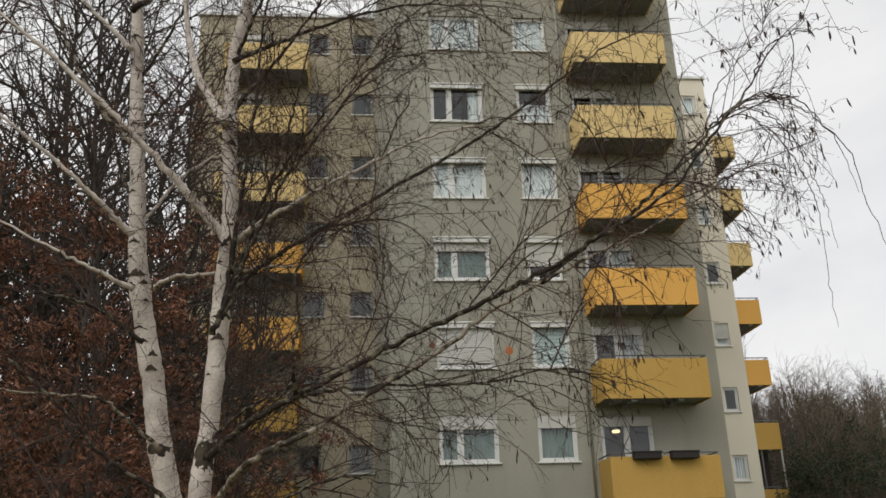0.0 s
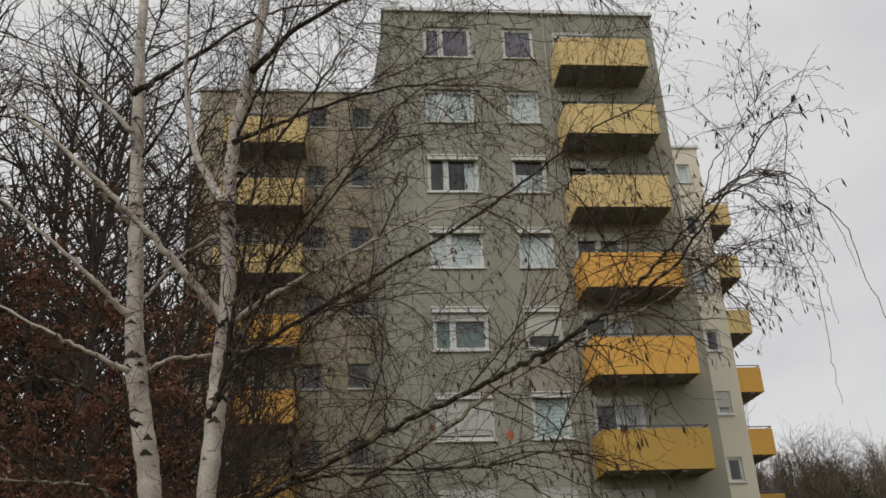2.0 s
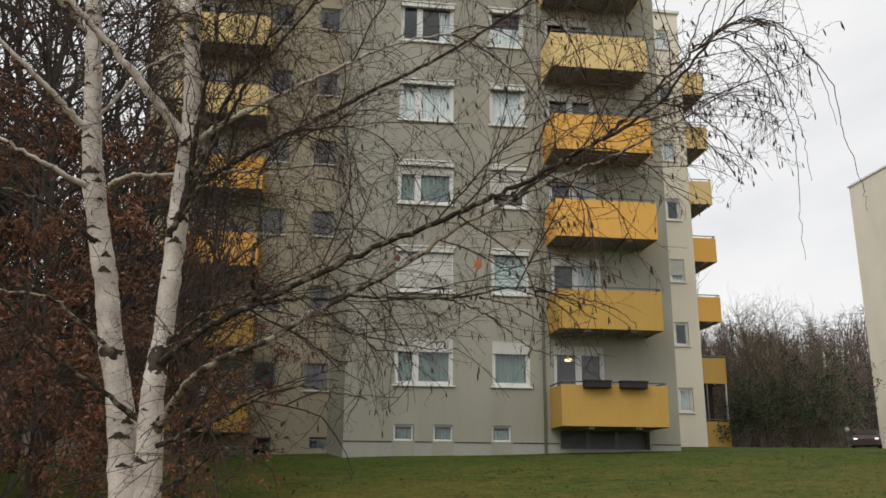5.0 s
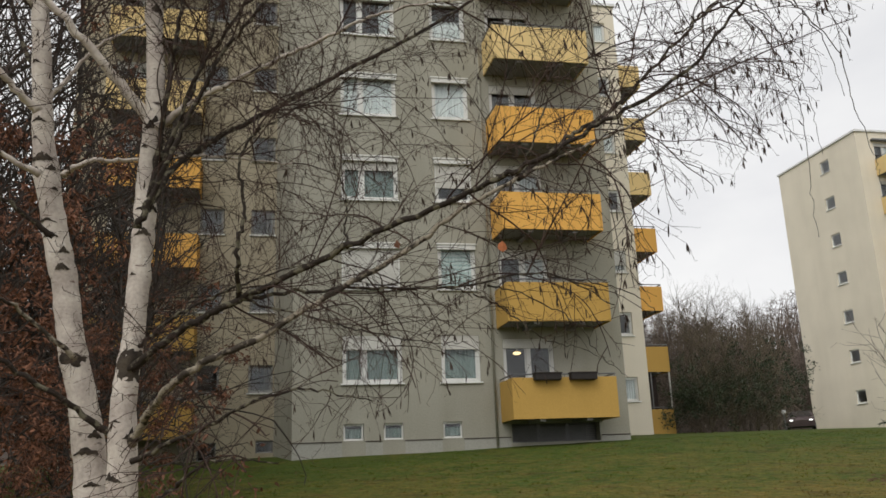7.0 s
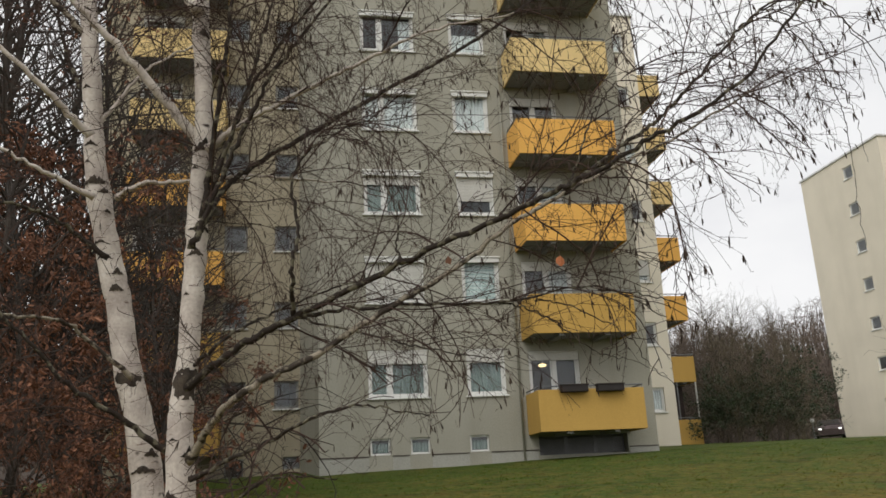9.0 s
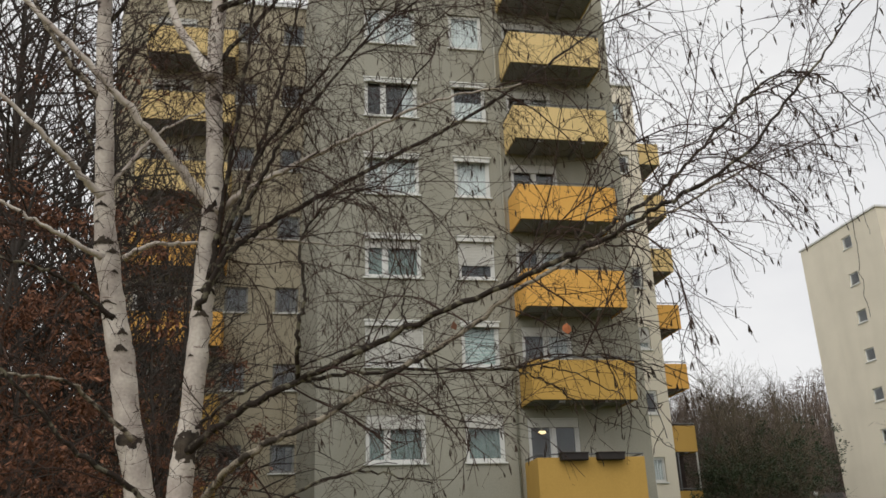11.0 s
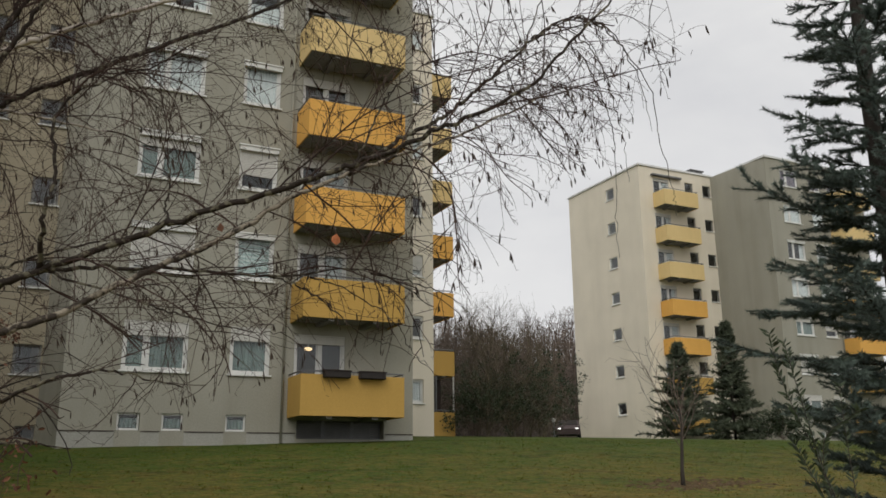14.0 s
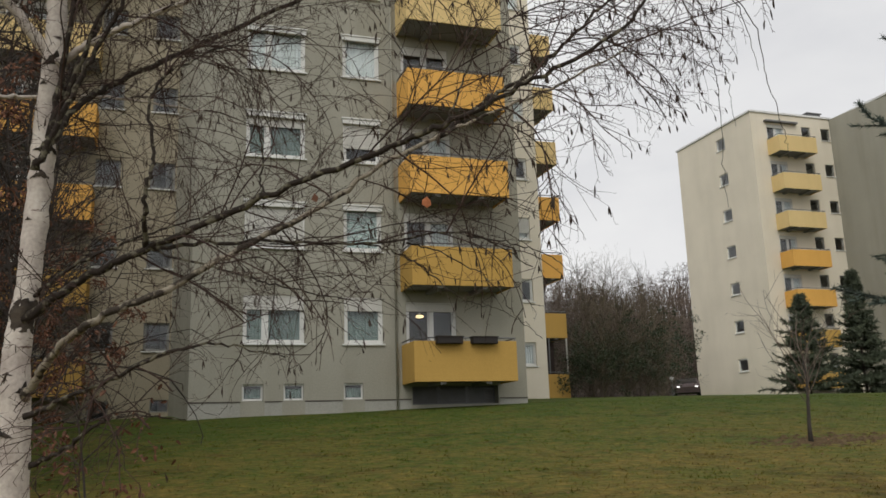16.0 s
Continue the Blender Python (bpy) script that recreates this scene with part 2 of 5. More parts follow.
def birch_bark():
    """White papery bark with short dark dashes lying across and black scars."""
    m = material("white_birch_bark", (0.64, 0.58, 0.51), 0.75, (0.41, 0.35, 0.31), 8, 70, 0.7, thin=0.004)
    n, l = m.node_tree.nodes, m.node_tree.links
    b = n["Principled BSDF"]
    src = b.inputs["Base Color"].links[0].from_socket
    for scale, lo, hi, tone in (((11, 11, 70), 0.665, 0.71, (0.17, 0.12, 0.10, 1)), ((7, 7, 12), 0.68, 0.72, (0.045, 0.03, 0.026, 1))):
        co, mp, nz, rp, mx = (n.new(k) for k in ("ShaderNodeTexCoord", "ShaderNodeMapping", "ShaderNodeTexNoise", "ShaderNodeValToRGB", "ShaderNodeMix"))
        mp.inputs["Scale"].default_value = scale
        nz.inputs["Scale"].default_value, nz.inputs["Detail"].default_value = 1.0, 3
        rp.color_ramp.elements[0].position, rp.color_ramp.elements[1].position = lo, hi
        mx.data_type = "RGBA"
        mx.inputs["B"].default_value = tone
        l.new(co.outputs["Object"], mp.inputs["Vector"])
        l.new(mp.outputs["Vector"], nz.inputs["Vector"])
        l.new(nz.outputs["Fac"], rp.inputs["Fac"])
        l.new(rp.outputs["Color"], mx.inputs["Factor"])
        l.new(src, mx.inputs["A"])
        src = mx.outputs["Result"]
    l.new(src, b.inputs["Base Color"])
    return m


BIRCH = birch_bark()
SCAR = material("black_bark_scar", (0.028, 0.023, 0.019), 0.95, (0.085, 0.068, 0.052), 20, 90, 0.8, thin=0.006)


# ---- mesh building ----
class Shape:
    """Vertices and faces gathered for one mesh."""

    def __init__(self):
        self.v, self.f = [], []

    def face(self, *pts):
        k = len(self.v)
        self.v.extend(tuple(p) for p in pts)
        self.f.append(tuple(range(k, k + len(pts))))

    def box(self, x0, x1, y0, y1, z0, z1, c=0.0):
        """A box with edges chamfered by c."""
        k = len(self.v)
        if not c:
            self.v += [(x, y, z) for z in (z0, z1) for y in (y0, y1) for x in (x0, x1)]
            self.f += [tuple(k + i for i in q) for q in ((0, 2, 3, 1), (4, 5, 7, 6), (0, 1, 5, 4), (2, 6, 7, 3), (0, 4, 6, 2), (1, 3, 7, 5))]
            return
        idx = {}
        for i, (x, sx) in enumerate(((x0, 1), (x1, -1))):
            for j, (y, sy) in enumerate(((y0, 1), (y1, -1))):
                for h, (z, sz) in enumerate(((z0, 1), (z1, -1))):
                    for a, p in enumerate(((x, y + sy * c, z + sz * c), (x + sx * c, y, z + sz * c), (x + sx * c, y + sy * c, z))):
                        idx[i, j, h, a] = len(self.v)
                        self.v.append(p)
        g = lambda i, j, h, a: idx[i, j, h, a]
        for s in (0, 1):
            self.f.append(tuple(g(s, j, h, 0) for j, h in ((0, 0), (0, 1), (1, 1), (1, 0))))
            self.f.append(tuple(g(i, s, h, 1) for i, h in ((0, 0), (1, 0), (1, 1), (0, 1))))
            self.f.append(tuple(g(i, j, s, 2) for i, j in ((0, 0), (0, 1), (1, 1), (1, 0))))
        for a in (0, 1):
            for b2 in (0, 1):
                self.f.append((g(a, b2, 0, 0), g(a, b2, 1, 0), g(a, b2, 1, 1), g(a, b2, 0, 1)))
                self.f.append((g(a, 0, b2, 0), g(a, 1, b2, 0), g(a, 1, b2, 2), g(a, 0, b2, 2)))
                self.f.append((g(0, a, b2, 1), g(1, a, b2, 1), g(1, a, b2, 2), g(0, a, b2, 2)))
        for i in (0, 1):
            for j in (0, 1):
                for h in (0, 1):
                    self.f.append((g(i, j, h, 0), g(i, j, h, 1), g(i, j, h, 2)))

    def tube(self, pts, radii, sides=5, cap=True):
        k0, n = len(self.v), len(pts)
        up = None
        for i, p in enumerate(pts):
            a, b = pts[max(i - 1, 0)], pts[min(i + 1, n - 1)]
            t = Vector(b) - Vector(a)
            t = t.normalized() if t.length > 1e-9 else Vector((0, 0, 1))
            if up is None:
                up = t.orthogonal().normalized()
            up = up - t * up.dot(t)
            up = up.normalized() if up.length > 1e-6 else t.orthogonal().normalized()
            side = t.cross(up)
            r = radii[i]
            for s in range(sides):
                ang = 2 * math.pi * s / sides
                c1, s1 = math.cos(ang) * r, math.sin(ang) * r
                self.v.append((p[0] + up.x * c1 + side.x * s1, p[1] + up.y * c1 + side.y * s1, p[2] + up.z * c1 + side.z * s1))
        for i in range(n - 1):
            for s in range(sides):
                q = (s + 1) % sides
                self.f.append((k0 + i * sides + s, k0 + i * sides + q, k0 + (i + 1) * sides + q, k0 + (i + 1) * sides + s))
        if cap:
            self.f.append(tuple(k0 + s for s in reversed(range(sides))))
            self.f.append(tuple(k0 + (n - 1) * sides + s for s in range(sides)))

    def mesh(self, name, mat, smooth=False):
        me = bpy.data.meshes.new(name)
        me.from_pydata(self.v, [], self.f)
        me.materials.append(mat)
        if smooth:
            me.polygons.foreach_set("use_smooth", [True] * len(me.polygons))
        me.update()
        return me


def part(name, what, mat, parent, label="", m=None, smooth=False):
    """One mesh object under a thing or a part; what is a Shape or a mesh."""
    me = what if isinstance(what, bpy.types.Mesh) else what.mesh(name, mat, smooth)
    ob = new(name, me)
    ob.parent = parent
    if m is not None:
        ob.matrix_basis = m
    return tagged(ob, label)


def thing(name, label, category, m=None, group="", kind=""):
    ob = new(name)
    ob.empty_display_size = 0.2
    if m is not None:
        ob.matrix_basis = m
    return tagged(ob, label, category, group, kind)


def spline(pts, per=5):
    """A smooth line through points."""
    p = [Vector(q) for q in pts]
    p = [p[0] * 2 - p[1]] + p + [p[-1] * 2 - p[-2]]
    out = []
    for i in range(1, len(p) - 2):
        for j in range(per):
            t = j / per
            out.append(0.5 * (2 * p[i] + (p[i + 1] - p[i - 1]) * t + (2 * p[i - 1] - 5 * p[i] + 4 * p[i + 1] - p[i + 2]) * t * t
                              + (3 * p[i] - p[i - 1] - 3 * p[i + 1] + p[i + 2]) * t ** 3))
    return out + [p[-2]]


# ---- ground ----
def ground_z(x, y):
    """The lawn falls towards the path and lies nearly level past the houses."""
    x, y2 = max(-30.0, min(60.0, x)), max(-34.0, min(70.0, y))
    s = 1.6
    bend = -0.048 * s * math.log1p(math.exp(max(-30, min(30, -y2 / s))))
    side = 0.030 * (12.0 - 2.0 * math.log1p(math.exp(max(-30, min(30, (12.0 - x) / 2.0)))))
    return -0.03 + side + 0.0476 * y2 + bend + 0.03 * noise.noise((x * 0.35, y2 * 0.35, 0.0))


def hill_z(x, y):
    """The wooded hillside beyond."""
    r = math.hypot(x + 1, y + 25)
    k = max(0.0, min(1.0, (r - 72) / 55))
    return ground_z(x, y) + 10.5 * k * k * (3 - 2 * k)


def build_ground():
    xs = [-600, -300, -150, -90, -60] + [-40 + 1.0 * i for i in range(101)] + [80, 110, 160, 300, 700]
    ys = [-300, -120, -60] + [-40 + 1.0 * i for i in range(101)] + [80, 110, 160, 300, 900]
    v = [(x, y, ground_z(x, y)) for y in ys for x in xs]
    w = len(xs)
    f = [(j * w + i, j * w + i + 1, (j + 1) * w + i + 1, (j + 1) * w + i) for j in range(len(ys) - 1) for i in range(w - 1)]
    s = Shape()
    s.v, s.f = v, f
    ob = new("ground", s.mesh("ground", LAWN, True))
    tagged(ob, "sloping lawn of short olive-green winter grass", "lawn", kind="structure")


build_ground()


def build_grass():
    rng = np.random.default_rng(4)
    n = 190000
    x, y = rng.uniform(-9, 26, n), -18 + 18.5 * rng.random(n) ** 1.4
    keep = ~((x > -0.4) & (x < 10) & (y > -0.1)) & (((x - 9.1) ** 2 + (y + 13.0) ** 2) > 0.55 * rng.random(n))
    x, y = x[keep], y[keep]
    n = len(x)
    h, a, lean = rng.uniform(0.008, 0.024, n), rng.uniform(0, 6.283, n), rng.uniform(0.03, 0.070, n)
    # one blade in fourteen stands up in a loose tuft
    tuft = np.arange(n) % 14 == 0
    root = rng.integers(0, n, 1500)[rng.integers(0, 1500, tuft.sum())]
    x[tuft], y[tuft] = x[root] + rng.normal(0, 0.05, tuft.sum()), y[root] + rng.normal(0, 0.05, tuft.sum())
    x, y = np.clip(x, -9, 26), np.clip(y, -18, 0.4)
    h[tuft], lean[tuft] = rng.uniform(0.02, 0.045, tuft.sum()), rng.uniform(0.0, 0.04, tuft.sum())
    wid = rng.uniform(0.004, 0.009, n)
    # the sheet is a net of one-metre squares: take the height between its corners
    gx, gy = np.floor(x), np.floor(y)
    net = {(i, j): ground_z(float(i), float(j)) for i in range(-10, 29) for j in range(-20, 4)}
    at = lambda dx, dy: np.array([net[(int(i) + dx, int(j) + dy)] for i, j in zip(gx, gy)])
    fx, fy = x - gx, y - gy
    z = at(0, 0) * (1 - fx) * (1 - fy) + at(1, 0) * fx * (1 - fy) + at(0, 1) * (1 - fx) * fy + at(1, 1) * fx * fy - 0.002
    v = np.empty((n, 3, 3))
    v[:, 0] = np.stack([x - np.cos(a) * wid, y - np.sin(a) * wid, z], 1)
    v[:, 1] = np.stack([x + np.cos(a) * wid, y + np.sin(a) * wid, z], 1)
    v[:, 2] = np.stack([x - np.sin(a) * lean, y + np.cos(a) * lean, z + h], 1)
    me = bpy.data.meshes.new("grass")
    me.from_pydata(v.reshape(-1, 3).tolist(), [], np.arange(3 * n).reshape(-1, 3).tolist())
    me.materials.append(GRASS)
    tagged(new("grass", me), "short olive and straw-coloured grass blades on the lawn", "grass", kind="stuff")


build_grass()


def fallen_leaves():
    rng = random.Random(5)
    s = Shape()
    for _ in range(2600):
        x, y = rng.uniform(-7, 16), rng.uniform(-18, -4)
        if x > -1 and rng.random() < 0.86:
            continue
        z, a, r = ground_z(x, y) + rng.uniform(0.01, 0.03), rng.uniform(0, 6.28), rng.uniform(0.018, 0.036)
        c, d = math.cos(a) * r, math.sin(a) * r
        s.face((x - c, y - d, z), (x + d * 0.6, y - c * 0.6, z + 0.012), (x + c, y + d, z + rng.uniform(0, 0.02)), (x - d * 0.6, y + c * 0.6, z + 0.01))
    tagged(new("fallen_leaves", s.mesh("fallen_leaves", BROWN_LEAF)), "scattered withered brown leaves on the grass", "leaves", kind="stuff")


fallen_leaves()


# ---- apartment building ----
H = 2.75
SILL, BAL = 1.99, 0.79
ROOF = 20.50
MESHES = {}


def wall_mesh(length, z0, z1, holes, thick, mat):
    """A wall along x, outer face at y = 0, with openings (x0, x1, z0, z1) cut through."""
    s = Shape()
    us = sorted({0.0, length, *(h[0] for h in holes), *(h[1] for h in holes)})
    zs = sorted({z0, z1, *(h[2] for h in holes), *(h[3] for h in holes)})
    inside = lambda u, z: any(h[0] < u < h[1] and h[2] < z < h[3] for h in holes)
    for a, b in zip(us, us[1:]):
        run = None
        for c, d in zip(zs, zs[1:]):
            if inside((a + b) / 2, (c + d) / 2):
                if run is not None:
                    s.face((a, 0, run), (b, 0, run), (b, 0, c), (a, 0, c))
                    s.face((b, thick, run), (a, thick, run), (a, thick, c), (b, thick, c))
                run = None
            elif run is None:
                run = c
        if run is not None:
            s.face((a, 0, run), (b, 0, run), (b, 0, z1), (a, 0, z1))
            s.face((b, thick, run), (a, thick, run), (a, thick, z1), (b, thick, z1))
    for a, b, c, d in holes:
        s.face((a, 0, c), (a, thick, c), (b, thick, c), (b, 0, c))
        s.face((a, 0, d), (b, 0, d), (b, thick, d), (a, thick, d))
        s.face((a, 0, c), (a, 0, d), (a, thick, d), (a, thick, c))
        s.face((b, 0, c), (b, thick, c), (b, thick, d), (b, 0, d))
    for u in (0.0, length):
        s.face((u, 0, z0), (u, thick, z0), (u, thick, z1), (u, 0, z1))
    s.face((0, 0, z1), (length, 0, z1), (length, thick, z1), (0, thick, z1))
    return s


def cached(key, make, mat):
    if key not in MESHES:
        MESHES[key] = make().mesh(key[0], mat)
    return MESHES[key]


def frame_shape(w, h, posts, deep=0.07, ring=0.075):
    s = Shape()
    y0, y1 = 0.07, 0.07 + deep
    s.box(0, ring, y0, y1, 0, h, 0.008)
    s.box(w - ring, w, y0, y1, 0, h, 0.008)
    s.box(ring, w - ring, y0, y1, 0, ring, 0.008)
    s.box(ring, w - ring, y0, y1, h - ring, h, 0.008)
    for p in posts:
        s.box(p - 0.055, p + 0.055, y0 - 0.006, y1, ring, h - ring, 0.008)
    return s


def sash_shape(a, b, z0, z1, sash):
    """The frame of one casement, set a little back from the outer frame."""
    s = Shape()
    y0, y1, g = 0.084, 0.136, 0.003
    ring = [(a + g, z0 + g), (b - g, z0 + g), (b - g, z1 - g), (a + g, z1 - g)]
    hole = [(a + sash, z0 + sash), (b - sash, z0 + sash), (b - sash, z1 - sash), (a + sash, z1 - sash)]
    for y in (y0, y1):
        s.v += [(x, y, z) for x, z in ring] + [(x, y, z) for x, z in hole]
    for i in range(4):
        j = (i + 1) % 4
        s.f += [(i, j, 4 + j, 4 + i), (8 + j, 8 + i, 12 + i, 12 + j), (4 + i, 4 + j, 12 + j, 12 + i), (j, i, 8 + i, 8 + j)]
    return s


def curtain_shape(u0, u1, z0, z1, fold):
    s = Shape()
    n = max(4, int((u1 - u0) / 0.03))
    row = [(u0 + (u1 - u0) * i / n, 0.17 + fold * math.sin(i * 1.9) + 0.4 * fold * math.sin(i * 0.7)) for i in range(n + 1)]
    for (a, ya), (b, yb) in zip(row, row[1:]):
        s.face((a, ya, z0), (b, yb, z0), (b, yb, z1), (a, ya, z1))
    return s


def slat_shape(w, z0, z1, step=0.05):
    """A roller shutter: one folded sheet, slat under slat."""
    s = Shape()
    n = max(1, int((z1 - z0) / step))
    line = []
    for i in range(n):
        z = z1 - i * step
        line += [(0.052, z), (0.044, z - 0.012), (0.044, z - step + 0.012), (0.052, z - step + 0.002)]
    line += [(0.038, z1 - n * step), (0.038, z1 - n * step - 0.035), (0.062, z1 - n * step - 0.035)]
    for y, z in line:
        s.v += [(0, y, z), (w, y, z)]
    s.f += [(2 * i, 2 * i + 2, 2 * i + 3, 2 * i + 1) for i in range(len(line) - 1)]
    return s


def window(parent, m, w, h, posts=(), shut=0.0, box=0.0, hood=False, curtain=None, sill=True, reach=1.0, ring=0.075, sash=0.04, mat=None, high=1.0):
    """A window at m: x along the wall, y inwards, z up from its sill."""
    mat = mat or WHITE
    win = part("window", cached(("window", w, h, posts, ring, mat.name), lambda: frame_shape(w, h, posts, 0.07, ring), mat), None, parent, m=m)
    edges = [ring, *[p for q in posts for p in (q - 0.055, q + 0.055)], w - ring]
    for a, b in zip(edges[::2], edges[1::2]):
        def make(a=a, b=b):
            s = Shape()
            s.box(a - 0.004, b + 0.004, 0.098, 0.104, ring - 0.005, h - ring + 0.005)
            return s
        pane = part("pane", cached(("pane", round(a, 3), round(b, 3), h, ring), make, GLASS), None, win)
        pane.visible_shadow = False
        if sash:
            part("sash", cached(("sash", round(a, 3), round(b, 3), h, ring, sash, mat.name), lambda a=a, b=b: sash_shape(a, b, ring, h - ring, sash), mat), None, win)
    if sill:
        def make_sill():
            s = Shape()
            s.box(-0.06, w + 0.06, -0.07, 0.075, -0.055, -0.004, 0.01)
            return s
        part("sill", cached(("sill", w), make_sill, WHITE), None, win)
    if box:
        def make_box():
            s = Shape()
            s.box(0.004, w - 0.004, 0.02, 0.069, h - box, h - 0.004, 0.008)
            s.box(0.004, w - 0.004, 0.008, 0.069, h - 0.05, h - 0.004, 0.006)
            return s
        part("shutter_box", cached(("shutter_box", w, h, box), make_box, SHUTTER), None, win)
    if hood:
        def make_hood():
            s = Shape()
            s.box(-0.05, w + 0.05, -0.09, 0.0, h + 0.0, h + 0.05, 0.008)
            s.box(-0.02, w + 0.02, -0.06, 0.0, h - 0.14, h, 0.008)
            return s
        part("shutter_hood", cached(("shutter_hood", w, h), make_hood, WHITE), None, win)
    if shut > 0.02:
        top = h - max(box, 0.004)
        part("roller_shutter", cached(("roller_shutter", w, h, box, shut), lambda: slat_shape(w, max(0.06, top - shut * (top - 0.07)), top), SHUTTER), None, win)
    for rail in (0, 1):
        def make_rail(rail=rail):
            s = Shape()
            x = 0.0 if not rail else w - 0.035
            s.box(x, x + 0.035, 0.03, 0.068, 0.004, h - max(box, 0.01))
            return s
        if box or hood:
            part("guide_rail", cached(("guide_rail", w, h, box, rail), make_rail, WHITE), None, win)
    if curtain:
        mat = {"net": CURTAIN, "drape": DRAPE, "plum": PLUM, "blind": BLIND}[curtain]
        part("curtain", cached(("curtain", w, h, curtain, reach, high), lambda: curtain_shape(0.05 + (1 - reach) * w, w - 0.05, 0.08, 0.08 + (h - 0.13) * high, 0.022), mat), None, win)
    return win


def balcony(parent, m, w, deep, mat, tall=1.15, rail=True):
    """A balcony at m: x along the front from 0 to w, y = 0 at the wall, front at -deep, z up from the panels' lower edge."""
    def slab():
        s = Shape()
        s.box(0.03, w - 0.03, -deep + 0.05, 0.0, 0.05, 0.22, 0.01)
        for x in (0.28 * w, 0.72 * w):
            s.box(x - 0.09, x + 0.09, -deep + 0.08, 0.0, -0.07, 0.05, 0.01)
        return s
    b = part("balcony", cached(("balcony_slab", w, deep), slab, CONCRETE), None, parent, m=m)

    def front():
        s = Shape()
        s.box(0, w, -deep, -deep + 0.045, 0, tall, 0.008)
        return s
    part("front_panel", cached(("front_panel", w, deep, mat.name, tall), front, mat), None, b)
    for x in (0.0, w - 0.045):
        def side(x=x):
            s = Shape()
            s.box(x, x + 0.045, -deep + 0.048, -0.01, 0, tall, 0.008)
            return s
        part("side_panel", cached(("side_panel", x, deep, mat.name, tall), side, mat), None, b)
    if rail:
        def bar():
            s = Shape()
            path = [(0.03, -0.01, tall + 0.09), (0.03, -deep + 0.02, tall + 0.09), (w - 0.03, -deep + 0.02, tall + 0.09), (w - 0.03, -0.01, tall + 0.09)]
            for p, q in zip(path, path[1:]):
                s.tube([p, q], [0.022, 0.022], 6)
            for i in range(5):
                x = 0.05 + (w - 0.1) * i / 4
                s.tube([(x, -deep + 0.02, tall - 0.02), (x, -deep + 0.02, tall + 0.09)], [0.012, 0.012], 5)
            return s
        part("handrail", cached(("handrail", w, deep, tall), bar, RAIL), None, b)
    return b


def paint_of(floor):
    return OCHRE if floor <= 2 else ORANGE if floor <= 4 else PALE


